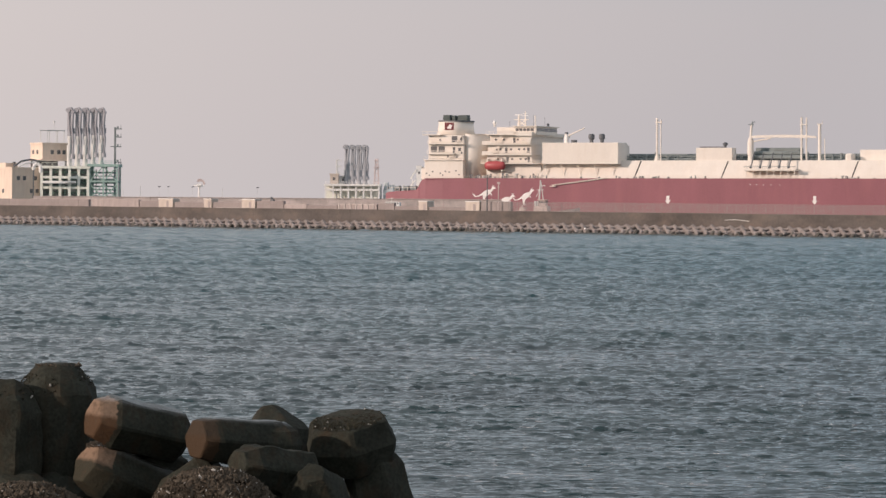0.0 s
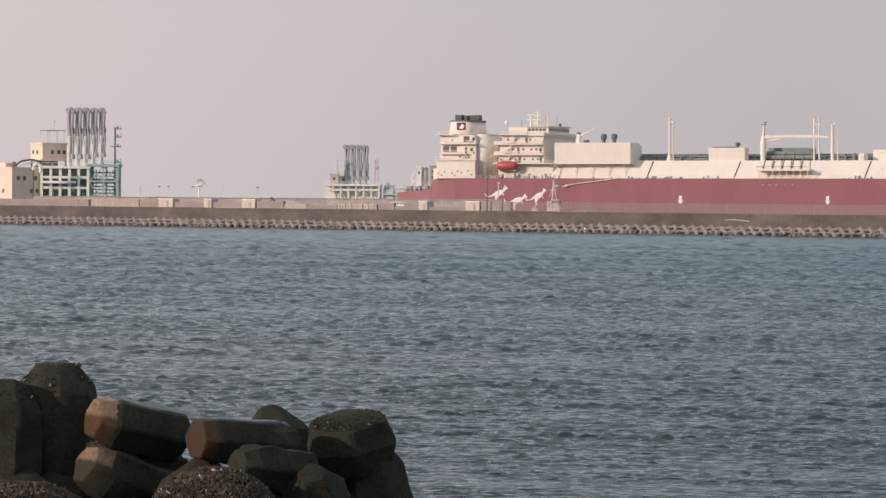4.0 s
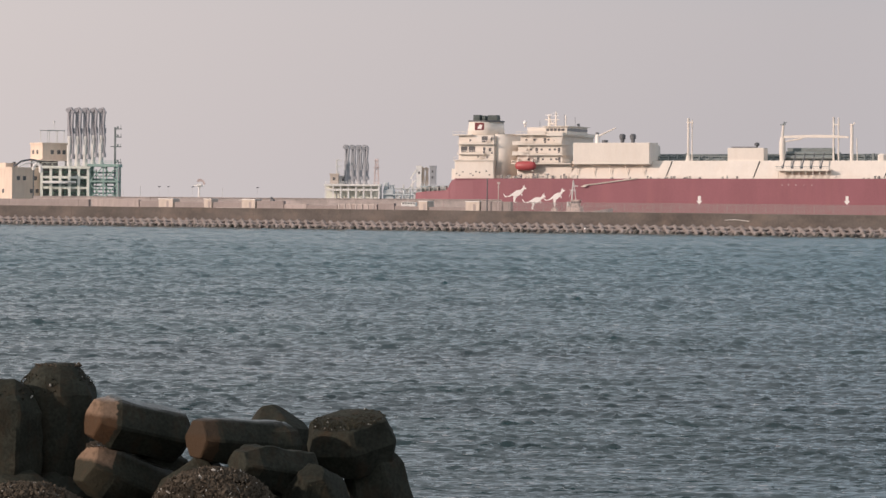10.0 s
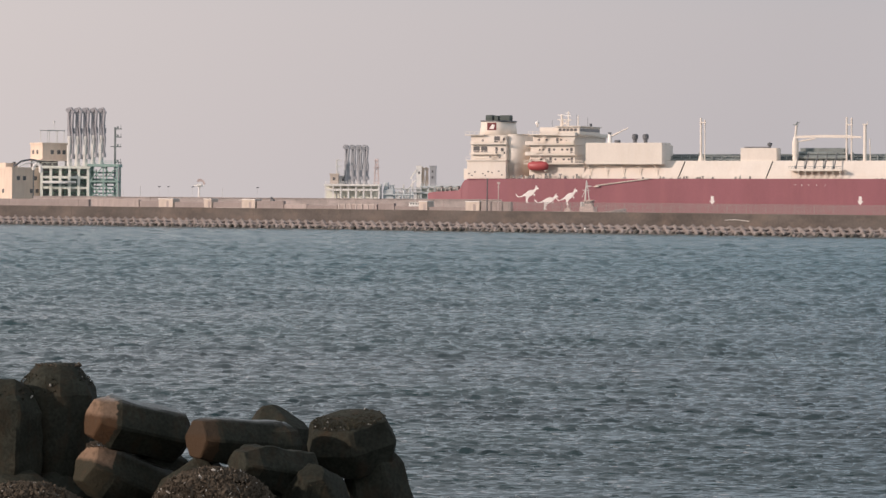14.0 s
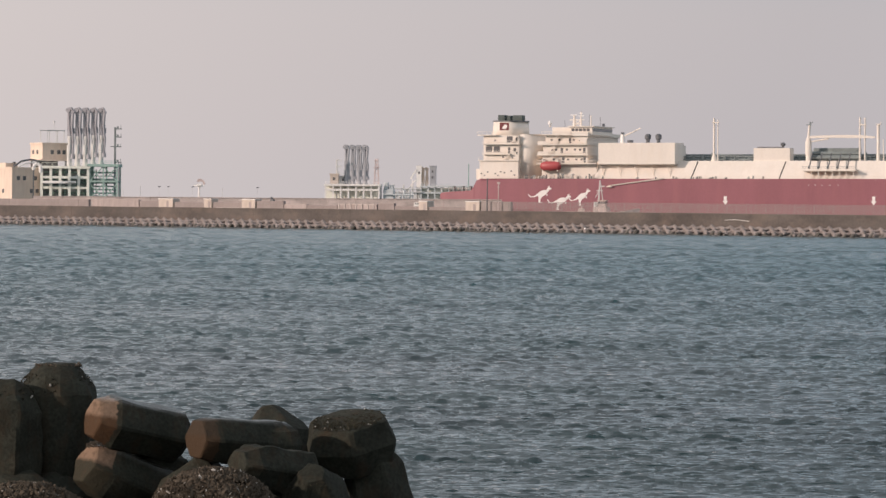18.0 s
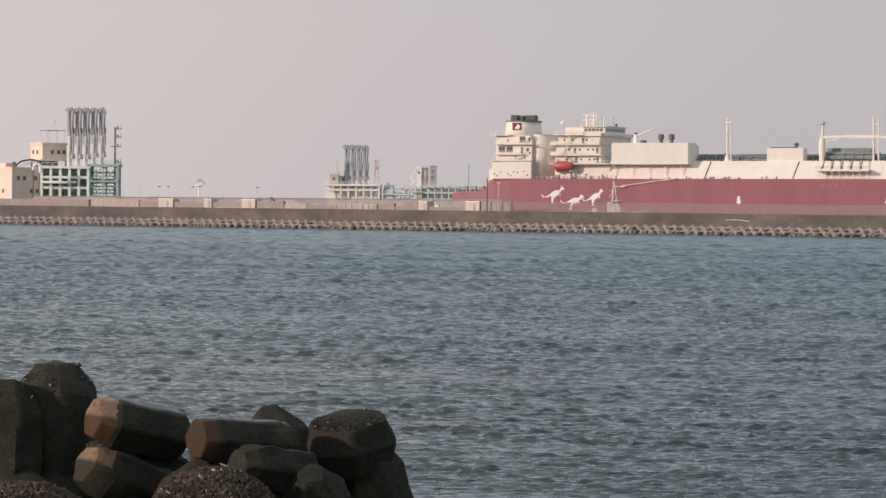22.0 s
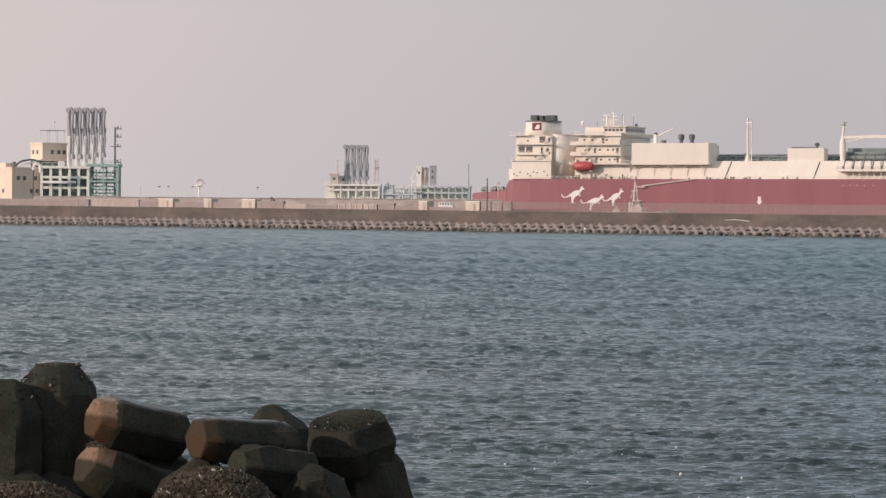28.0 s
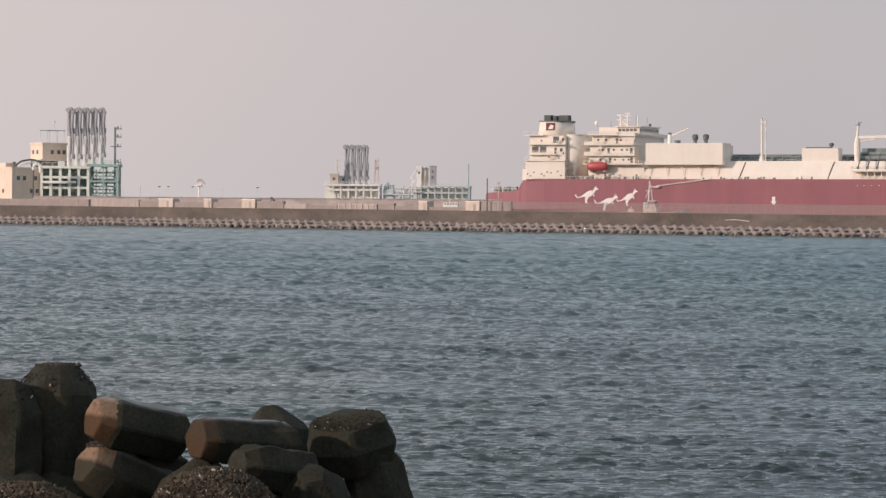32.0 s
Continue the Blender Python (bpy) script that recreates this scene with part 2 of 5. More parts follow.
# ---- mesh helpers ----
class Geo:
    """Collects vertices and faces for one mesh."""

    def __init__(self):
        self.v, self.f = [], []

    def add(self, verts, faces):
        k = len(self.v)
        self.v += [tuple(p) for p in verts]
        self.f += [tuple(k + i for i in fc) for fc in faces]
        return self

    def box(self, x0, x1, y0, y1, z0, z1, b=0.0):
        """A block; b cuts its upright and top edges."""
        if b <= 0:
            return self.add([(x0, y0, z0), (x1, y0, z0), (x1, y1, z0), (x0, y1, z0), (x0, y0, z1), (x1, y0, z1), (x1, y1, z1), (x0, y1, z1)],
                            [(0, 3, 2, 1), (4, 5, 6, 7), (0, 1, 5, 4), (1, 2, 6, 5), (2, 3, 7, 6), (3, 0, 4, 7)])
        ring = lambda i, z: [(x0 + b, y0 + i, z), (x1 - b, y0 + i, z), (x1 - i, y0 + b, z), (x1 - i, y1 - b, z), (x1 - b, y1 - i, z), (x0 + b, y1 - i, z), (x0 + i, y1 - b, z), (x0 + i, y0 + b, z)]
        return self.loft([ring(0, z0), ring(0, z1 - b), ring(b * 0.9, z1)])

    def loft(self, rings, caps=True):
        n = len(rings[0])
        fs = []
        for r in range(len(rings) - 1):
            for i in range(n):
                j = (i + 1) % n
                fs.append((r * n + i, r * n + j, (r + 1) * n + j, (r + 1) * n + i))
        if caps:
            fs.append(tuple(reversed(range(n))))
            fs.append(tuple((len(rings) - 1) * n + i for i in range(n)))
        return self.add([p for r in rings for p in r], fs)

    def tube(self, p, q, r, r2=None, n=8):
        p, q = Vector(p), Vector(q)
        r2 = r if r2 is None else r2
        m = (q - p).to_track_quat("Z", "Y").to_matrix()
        ring = lambda c, a: [c + m @ Vector((a * math.cos(6.2832 * (i + 0.5) / n), a * math.sin(6.2832 * (i + 0.5) / n), 0)) for i in range(n)]
        return self.loft([ring(p, r), ring(q, r2)])

    def path(self, pts, r, n=6):
        for a, b in zip(pts, pts[1:]):
            self.tube(a, b, r, n=n)
        return self

    def prism(self, outline, a, b, axis="y"):
        """An outline of (u, w) pairs drawn out from a to b along an axis: y gives (u, ., w), x gives (., u, w)."""
        put = (lambda u, w, t: (u, t, w)) if axis == "y" else (lambda u, w, t: (t, u, w))
        return self.loft([[put(u, w, a) for u, w in outline], [put(u, w, b) for u, w in outline]])

    def mesh(self, name, mat, smooth=False):
        me = bpy.data.meshes.new(name)
        me.from_pydata(self.v, [], self.f)
        bm = bmesh.new()
        bm.from_mesh(me)
        bmesh.ops.recalc_face_normals(bm, faces=bm.faces)
        bm.to_mesh(me)
        bm.free()
        me.materials.append(mat)
        if smooth:
            me.polygons.foreach_set("use_smooth", [True] * len(me.polygons))
        return me


def thing(name, label, category, m=None, group="", kind=""):
    ob = new(name)
    ob.empty_display_size = 0.3
    if m is not None:
        ob.matrix_world = m
    return tagged(ob, label, category, group, kind)


def part(name, geo, mat, parent, label="", smooth=False):
    ob = new(name, geo.mesh(name, mat, smooth))
    ob.parent = parent
    if label:
        ob["label"] = label
    return ob


def same(name, me, parent, m):
    """One more piece on a shared mesh."""
    ob = new(name, me)
    ob.parent = parent
    ob.matrix_basis = m
    return ob


def frame_at(x, y, z, turn):
    return pose(x, y, z, 0, 0, turn)


# ---- the sea ----
def wave_sheet(name, seed, wind, near, far, cols, drop, margin):
    """A sheet of wind chop: many short-crested wave trains summed, finer close to the camera, longer and steeper far
    off to fit its view.
    """
    rng = np.random.RandomState(seed)
    y = [near]
    while y[-1] < far:
        y.append(y[-1] + 0.085 + 0.0015 * (min(y[-1], 400) - near) + 0.003 * max(0.0, y[-1] - 400))
    y = np.array(y)
    rows = len(y)
    side = np.linspace(-1, 1, cols)
    Y = np.repeat(y[:, None], cols, 1)
    X = side[None, :] * (0.122 * Y + margin)
    Z = np.zeros_like(X)
    patch = np.zeros_like(X)
    for lam, k in ((17.0, 0.9), (31.0, 2.2), (11.0, 4.0), (60.0, 1.1)):
        patch += np.sin(6.2832 / lam * (X * math.cos(k) + Y * math.sin(k)) + rng.uniform(0, 6.28))
    patch = 1.0 + 0.12 * patch
    gust = np.zeros_like(X)
    for k in range(9):
        lam, th = rng.uniform(1.6, 5.5), wind + rng.normal(0, 0.7)
        gust += np.sin(6.2832 / lam * (X * math.cos(th) * 0.6 + Y * math.sin(th)) + rng.uniform(0, 6.28))
    patch *= 0.86 + 0.24 * np.clip(gust / 2.1, -1.0, 1.6)
    step = np.gradient(y)[:, None]
    knee = 0.255 + (Y - near) * 0.0007
    for i in range(110):
        lam = 0.21 * (3.4 / 0.21) ** rng.uniform(0, 1)
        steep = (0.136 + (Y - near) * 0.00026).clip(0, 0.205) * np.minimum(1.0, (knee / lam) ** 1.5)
        th = wind + rng.normal(0, 0.34)
        ph = 6.2832 / lam * (X * math.cos(th) + Y * math.sin(th)) + rng.uniform(0, 6.2832)
        keep = np.clip((lam / step - 0.7) / 0.7, 0, 1)
        Z += keep * steep * lam / 6.2832 * (0.65 - 1.0 * np.abs(np.sin(ph / 2)) + 0.5 * np.cos(ph))
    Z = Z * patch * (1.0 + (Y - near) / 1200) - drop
    me = bpy.data.meshes.new(name)
    co = np.stack([X, Y, Z], -1).reshape(-1, 3).astype(np.float32)
    idx = np.arange(rows * cols).reshape(rows, cols)
    q = np.stack([idx[:-1, :-1], idx[:-1, 1:], idx[1:, 1:], idx[1:, :-1]], -1).reshape(-1, 4).astype(np.int32)
    me.vertices.add(len(co))
    me.vertices.foreach_set("co", co.ravel())
    me.loops.add(q.size)
    me.loops.foreach_set("vertex_index", q.ravel())
    me.polygons.add(len(q))
    me.polygons.foreach_set("loop_start", np.arange(0, q.size, 4, dtype=np.int32))
    me.polygons.foreach_set("loop_total", np.full(len(q), 4, dtype=np.int32))
    me.update(calc_edges=True)
    me.polygons.foreach_set("use_smooth", np.ones(len(q), dtype=bool))
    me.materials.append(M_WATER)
    ob = new(name, me)
    return tagged(ob, "choppy grey-green harbour water with short wind waves", "water", kind="structure")


sea_floor = Geo().box(-4500, 4500, -600, 4600, -3.0, -1.2)
sea = new("ground", sea_floor.mesh("ground", M_WATER))
tagged(sea, "calm grey-green sea stretching out to the horizon", "water", kind="structure")
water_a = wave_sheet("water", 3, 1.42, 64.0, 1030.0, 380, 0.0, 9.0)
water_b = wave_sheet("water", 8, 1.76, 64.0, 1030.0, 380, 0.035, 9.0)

# ---- the breakwater ----
BW = frame_at(0, 901, 0, -38.8)
breakwater = thing("breakwater", "long low weathered concrete breakwater wall across the water", "breakwater", BW, kind="structure")
seg = Geo().prism([(2.4, -1.0), (2.6, 4.75), (3.6, 4.75), (3.62, 4.35), (9.0, 4.35), (9.2, -1.0)], 0.0, 9.98, "x")
seg_me = seg.mesh("wall_segment", M_WALL)
for i in range(-19, 17):
    same("wall_segment", seg_me, breakwater, pose(i * 10.0, 0.02 * math.sin(i * 2.1), 0.015 * math.sin(i * 1.3)))


def tetrapod_geo(length, r0, r1, n=6):
    g = Geo()
    dirs = [Vector((0, 0, 1))] + [Vector((0.943 * math.cos(a), 0.943 * math.sin(a), -0.333)) for a in (0.0, 2.0944, 4.18879)]
    for d in dirs:
        m = d.to_track_quat("Z", "Y").to_matrix()
        ring = lambda h, r: [m @ Vector((r * math.cos(6.2832 * (i + 0.5) / n), r * math.sin(6.2832 * (i + 0.5) / n), h)) for i in range(n)]
        g.loft([ring(0.0, r0), ring(length * 0.9, r1), ring(length, r1 * 0.72)])
    return g


far_tet = tetrapod_geo(1.45, 0.55, 0.42, 8).mesh("tetrapod", M_FARBLOCK)
rt = random.Random(5)
for row, (v, z, s0) in enumerate(((0.1, 0.45, 0.0), (1.05, 1.15, 1.25))):
    for i in range(117):
        s = -166 + i * 2.52 + s0 + rt.uniform(-0.12, 0.12)
        ob = new("tetrapod", far_tet)
        lean, twist = radians(24 + rt.uniform(-7, 7)), radians(rt.uniform(-14, 14))
        up = Vector((0.779 * math.cos(lean), 0.627 * math.cos(lean), math.sin(lean)))
        front = Matrix.Rotation(twist, 3, up) @ Vector((0.627, -0.779, 0))
        laid = Matrix((front, up.cross(front), up)).transposed().to_4x4()
        ob.matrix_world = BW @ pose(s, v + rt.uniform(-0.1, 0.1), z + rt.uniform(-0.1, 0.1)) @ laid
        tagged(ob, "grey concrete tetrapod at the foot of the breakwater wall", "tetrapod", "tetrapods along the breakwater")
low = Geo()
for i in range(130):
    t = tetrapod_geo(1.5, 0.55, 0.4, 6)
    mm = pose(-166 + i * 2.25 + rt.uniform(-0.2, 0.2), -0.9 + rt.uniform(-0.2, 0.2), -0.3 + rt.uniform(-0.1, 0.1), rt.uniform(-20, 20), 50 + rt.uniform(-15, 15), rt.uniform(-20, 20))
    low.add([mm @ Vector(p) for p in t.v], t.f)
part("sunken_tetrapods", low, M_WETBLOCK, breakwater, "half-sunken dark tetrapods at the waterline")["kind"] = "stuff"

rope = Geo().path([(76.13, 2.4, 3.32), (79.08, 2.4, 3.47), (82.48, 2.4, 3.14)], 0.06)
part("wall_rope", rope, M_WHITE, breakwater, "pale rope hanging slack along the wall")

float_ball = new("float", Geo().loft([[(0.28 * r * math.cos(a), 0.28 * r * math.sin(a), z) for a in [6.2832 * i / 10 for i in range(10)]] for r, z in ((0.5, 0), (1, 0.15), (1, 0.4), (0.5, 0.55))]).mesh("float", M_WHITE, True))
float_ball.matrix_world = BW @ pose(40.4, -0.1, 0.75)
tagged(float_ball, "small white plastic float caught on the tetrapods", "float")

# low blocks and cabins on the crest, then a wire fence
for s0, s1, top, mat in ((-186, -117.2, 6.45, M_PARAPET_GREY), (-116, -100.2, 6.5, M_PARAPET), (-99.9, -93.4, 6.25, M_PARAPET_GREY), (-88.3, -78.5, 6.0, M_PARAPET_GREY),
                         (-75.7, -66.3, 6.1, M_PARAPET_GREY), (-61.7, -53.2, 6.5, M_PARAPET_GREY), (-53, -46, 5.8, M_PARAPET), (-45.8, -36.5, 5.6, M_PARAPET_GREY),
                         (-36.3, -24.4, 5.9, M_PARAPET), (-24, -19.2, 6.2, M_PARAPET_GREY), (-19, -11.7, 5.6, M_PARAPET_GREY), (-8.8, 2.1, 5.5, M_PARAPET_GREY), (6.5, 15.0, 6.9, M_PARAPET_GREY)):
    n = max(1, round((s1 - s0) / 3.4))
    w = (s1 - s0) / n
    blk = thing("parapet", "low concrete parapet blocks standing on the breakwater crest", "parapet", BW @ pose(s0, 5.6, 4.35), "parapets on the breakwater")
    bme = Geo().box(0.005, w - 0.005, 0, 0.8, 0, top - 4.35, 0.02).mesh("block", mat)
    for k in range(n):
        same("block", bme, blk, pose(k * w, rt.uniform(-0.015, 0.015), rt.uniform(-0.02, 0.02)))


post_me = Geo().box(0, 0.28, -0.16, 0.0, 0.0, 1.75, 0.03).mesh("post", M_PALE_POST)
rail_thing = thing("barrier", "row of pale concrete posts before the parapet", "barrier", BW @ pose(-36.0, 5.55, 4.35))
for k in range(7):
    same("post", post_me, rail_thing, pose(k * 1.75, rt.uniform(-0.02, 0.02), 0))
part("rail", Geo().box(0, 10.8, -0.1, -0.02, 1.5, 1.62), M_PALE_POST, rail_thing)
crate = thing("equipment_box", "small dark equipment box on the parapet", "box", BW @ pose(-57.6, 5.7, 6.5))
part("body", Geo().box(0, 1.1, 0, 0.6, 0, 0.45, 0.05), M_DARK, crate)
part("motor", Geo().box(0.1, 0.45, 0.1, 0.5, 0.45, 0.85, 0.05).tube((0.28, 0.3, 0.85), (0.28, 0.3, 1.0), 0.08), M_DARK, crate)
low_sheet = thing("plank_stack", "low pale stack of planks lying along the crest", "planks", BW @ pose(-74.6, 4.9, 4.35))
for k in range(3):
    part("plank", Geo().box(0.1 * k, 8.0 - 0.15 * k, 0, 0.5, k * 0.16, k * 0.16 + 0.14), M_PALE_POST, low_sheet)


def cabin(s0, s1, top):
    c = thing("cabin", "small cream site cabin on the breakwater crest", "cabin", BW @ pose(s0, 5.2, 4.35), "cabins on the breakwater")
    w, h = s1 - s0, top - 4.35
    wall = part("wall", Geo().box(0, w, 0, 2.4, 0, h - 0.1), M_CABIN, c)
    part("roof", Geo().box(-0.08, w + 0.08, -0.1, 2.5, h - 0.1, h + 0.04), M_WHITE, c)
    part("door", Geo().box(w * 0.55, w * 0.55 + 0.75, -0.04, 0.0, 0.02, 1.9), M_PARAPET, wall)


for s0, s1, top in ((-93.2, -88.5, 6.8), (-78.3, -75.9, 6.85), (-66.1, -61.9, 6.85), (-11.5, -9.0, 6.8), (2.3, 6.3, 6.85)):
    cabin(s0, s1, top)


def fence():
    f = thing("fence", "grey galvanised steel mesh fence along the breakwater crest", "fence", BW @ pose(15.2, 4.6, 4.35))
    post = Geo().tube((0, 0, 0), (0, 0, 2.5), 0.03, n=6).mesh("post", M_WIRE)
    g = Geo()
    for k in range(13):
        g.box(0.07 + k * 0.19, 0.11 + k * 0.19, -0.015, 0.015, 0.08, 2.48)
    for k in range(9):
        z = 0.12 + k * 0.29
        g.box(0.02, 2.48, -0.02, 0.02, z, z + 0.045)
    panel = g.mesh("panel", M_WIRE)
    for i in range(50):
        same("post", post, f, pose(i * 2.5, 0, 0))
        same("panel", panel, f, pose(i * 2.5, 0, 0))


fence()

# ---- far quay wall, lamps and signal ----
quay = thing("quay_wall", "distant low concrete quay wall", "quay", pose(-140, 1350, 0), kind="structure")
qme = Geo().prism([(0, -1), (0.3, 7.2), (0.1, 7.2), (0.1, 7.45), (3, 7.45), (3, -1)], 0, 9.95, "x").mesh("wall_segment", M_QUAY)
for i in range(16):
    same("wall_segment", qme, quay, pose(i * 10, 0, 0.03 * math.sin(i * 1.7) + i * 0.02))


def lamp_post(x, y, z0, z1, group="lamps on the quay"):
    l = thing("lamp_post", "thin dark lamp post on the quay wall", "lamp post", pose(x, y, z0), group)
    part("pole", Geo().tube((0, 0, 0), (0, 0, z1 - z0), 0.05, 0.03), M_FARGREY, l)
    part("lamp_head", Geo().box(-0.35, 0.25, -0.2, 0.2, z1 - z0 - 0.15, z1 - z0 + 0.15, 0.08).box(0.2, 0.6, -0.1, 0.1, z1 - z0, z1 - z0 + 0.25, 0.05), M_DARK, l)


for x in (-97.2, -94.1, -85.8, -63.6):
    lamp_post(x, 1351.5, 7.3, 11.0)


def plain_pole(x, y, z0, z1, r, mat, label, head=0.0):
    l = thing("pole", label, "pole", pose(x, y, z0), "poles on the breakwater")
    part("shaft", Geo().tube((0, 0, 0), (0, 0, z1 - z0), r, r * 0.8), mat, l)
    if head:
        part("head", Geo().box(-head, head, -0.12, 0.12, z1 - z0 - 0.5, z1 - z0, 0.05).box(-head * 0.6, head * 0.6, -0.1, 0.1, z1 - z0 - 1.3, z1 - z0 - 0.9), mat, l)


for x, z in ((-103.6, 11.2), (-75.5, 10.6), (-109.5, 9.8)):
    plain_pole(x, 1351.5, 7.3, z, 0.09, M_FARGREY, "thin grey pole on the far quay wall")
plain_pole(9.9, 899, 4.3, 12.1, 0.16, M_DARK, "plain dark steel pole on the breakwater")
plain_pole(12.45, 897, 4.3, 11.3, 0.13, M_RUST, "faded red and white signal pole on the breakwater", 0.35)

sig = thing("signal", "white harbour signal drum with a faded red shade on a post", "signal", pose(-83.5, 1351.6, 7.3))
part("pole", Geo().tube((0, 0, 0), (0, 0, 4.0), 0.4, 0.32), M_WHITE, sig)
part("drum", Geo().tube((-0.7, 0, 4.3), (0.7, 0, 4.3), 0.6, n=10).box(-1.7, -0.6, -0.2, 0.2, 4.0, 4.5).box(-0.5, 1.6, -0.25, 0.25, 3.9, 4.4, 0.05), M_WHITE, sig)
part("shade", Geo().prism([(-0.9, 5.4), (-0.5, 6.4), (0.5, 6.6), (1.3, 6.1), (2.0, 5.3), (2.1, 4.6), (1.3, 4.5), (1.2, 5.4), (0.4, 5.6)], -0.3, 0.3), M_RUST, sig, "faded red curved shade")

# ---- jetties with loading arms ----
def loading_arm(m, h, group, stout=1.0, mat=M_ARM):
    """A stowed arm: riser, an inner arm up to the swivels and an outer arm folded down beside it."""
    a = thing("loading_arm", "tall blue-grey stowed loading arm on the jetty", "loading arm", m, group)
    k, q = h / 20.0, h / 20.0 * stout
    part("riser", Geo().tube((-0.5 * k, -0.6, 0), (-0.5 * k, -0.6, 7.2 * k), 0.72 * q).tube((-0.5 * k, 0, 0), (-0.5 * k, 0, 9.5 * k), 0.62 * q).tube((-0.5 * k, 0, 0), (-0.5 * k, 0, 0.4 * k), 0.9 * q).tube((-0.5 * k, 0, 9.0 * k), (-0.5 * k, 0, 10.2 * k), 0.75 * q), M_FARGREY if mat is M_ARM else mat, a)
    part("inner_arm", Geo().tube((-0.4 * k, 0, 9.6 * k), (-1.1 * k, 0, 18.6 * k), 0.42 * q, 0.34 * q).tube((-0.9 * k, 0.4, 10 * k), (-0.4 * k, 0.4, 18.2 * k), 0.16 * q), mat, a)
    part("outer_arm", Geo().path([(-1.0 * k, -0.5, 19.0 * k), (0.3 * k, -0.5, 19.6 * k), (0.7 * k, -0.5, 17.5 * k), (0.4 * k, -0.5, 12.5 * k), (0.9 * k, -0.5, 9.0 * k), (0.6 * k, -0.5, 4.0 * k)], 0.36 * q, 8), mat, a)
    part("swivel", Geo().tube((-1.0 * k, -0.9, 19.0 * k), (-1.0 * k, 0.6, 19.0 * k), 0.75 * q, n=10), mat, a)
    part("swivel", Geo().tube((0.6 * k, -0.9, 18.4 * k), (0.6 * k, 0.3, 18.4 * k), 0.55 * q, n=10), mat, a)
    w = Geo()
    for i in range(8):
        t0, t1 = radians(20 + 24 * i), radians(20 + 24 * (i + 1))
        w.tube((-0.2 * k + 0.95 * k * math.cos(t0), -0.3, 19.0 * k + 1.0 * k * math.sin(t0)), (-0.2 * k + 0.95 * k * math.cos(t1), -0.3, 19.0 * k + 1.0 * k * math.sin(t1)), 0.14 * k, n=5)
    part("cable_guide", w, mat, a)
    zig = Geo()
    for i in range(9):
        za, zb = (9.6 + i) * k, (10.6 + i) * k
        zig.tube((-1.25 * k if i % 2 else 0.85 * k, 0.1, za), (0.85 * k if i % 2 else -1.25 * k, 0.1, zb), 0.16 * q, n=5)
    zig.tube((-1.35 * k, 0.1, 9.6 * k), (-1.3 * k, 0.1, 18.6 * k), 0.13 * q, n=5)
    part("lattice", zig, mat, a)
    part("counterweight", Geo().box(-0.3 * k, 0.9 * k, 0.2, 1.2, 11.0 * k, 13.0 * k, 0.1), mat, a)
    part("coupling", Geo().tube((0.6 * k, -0.5, 4.0 * k), (0.6 * k, -0.5, 2.4 * k), 0.65 * q, 0.75 * q, n=10), mat, a)
    part("brace", Geo().tube((-1.3 * k, 0.2, 3 * k), (0.5 * k, 0.2, 9.5 * k), 0.16 * q).tube((0.6 * k, 0.2, 13 * k), (-1.1 * k, 0.2, 17.0 * k), 0.15 * q).tube((0.5 * k, 0.2, 14.5 * k), (-0.9 * k, 0.2, 11.5 * k), 0.13 * q), mat, a)
    return a


def platform(name, label, m, length, depth, floors, ncol, mat, brace=False, col_w=0.7, beam=0.8):
    """An open steel and concrete frame: columns, beams at each floor, a slab and a railing on top."""
    p = thing(name, label, "jetty", m, kind="")
    col = Geo().box(-col_w / 2, col_w / 2, -col_w / 2, col_w / 2, -1.0, floors[-1] - 0.2).mesh("column", mat)
    for i in range(ncol):
        x = length * i / (ncol - 1)
        for y in (0.4, depth - 0.4):
            same("column", col, p, pose(x, y, 0))
    for z in floors[:-1]:
        b = Geo().box(-0.4, length + 0.4, -0.0, 0.6, z - beam / 2, z + beam / 2)
        part("beam", b, mat, p)
        part("beam", Geo().box(-0.4, length + 0.4, depth - 0.7, depth - 0.1, z - beam / 2, z + beam / 2), mat, p)
        part("floor_slab", Geo().box(-0.3, length + 0.3, 0.6, depth - 0.7, z - 0.15, z + 0.15), mat, p)
    z = floors[-1]
    part("deck_slab", Geo().box(-0.8, length + 0.8, -0.6, depth + 0.4, z - 1.0, z), mat, p)
    rail = Geo()
    for k in range(int(length / 2) + 1):
        rail.tube((k * 2.0, -0.4, z), (k * 2.0, -0.4, z + 1.1), 0.06, n=5)
    rail.box(0, length, -0.46, -0.34, z + 1.05, z + 1.17).box(0, length, -0.44, -0.36, z + 0.5, z + 0.58)
    part("railing", rail, mat, p)
    if brace:
        for i in range(ncol - 1):
            x0, x1 = length * i / (ncol - 1), length * (i + 1) / (ncol - 1)
            for za, zb in zip(floors, floors[1:]):
                part("brace", Geo().tube((x0, 0.3, za), (x1, 0.3, zb - 0.8), 0.22, n=6).tube((x1, 0.3, za), (x0, 0.3, zb - 0.8), 0.22, n=6), mat, p)
    return p


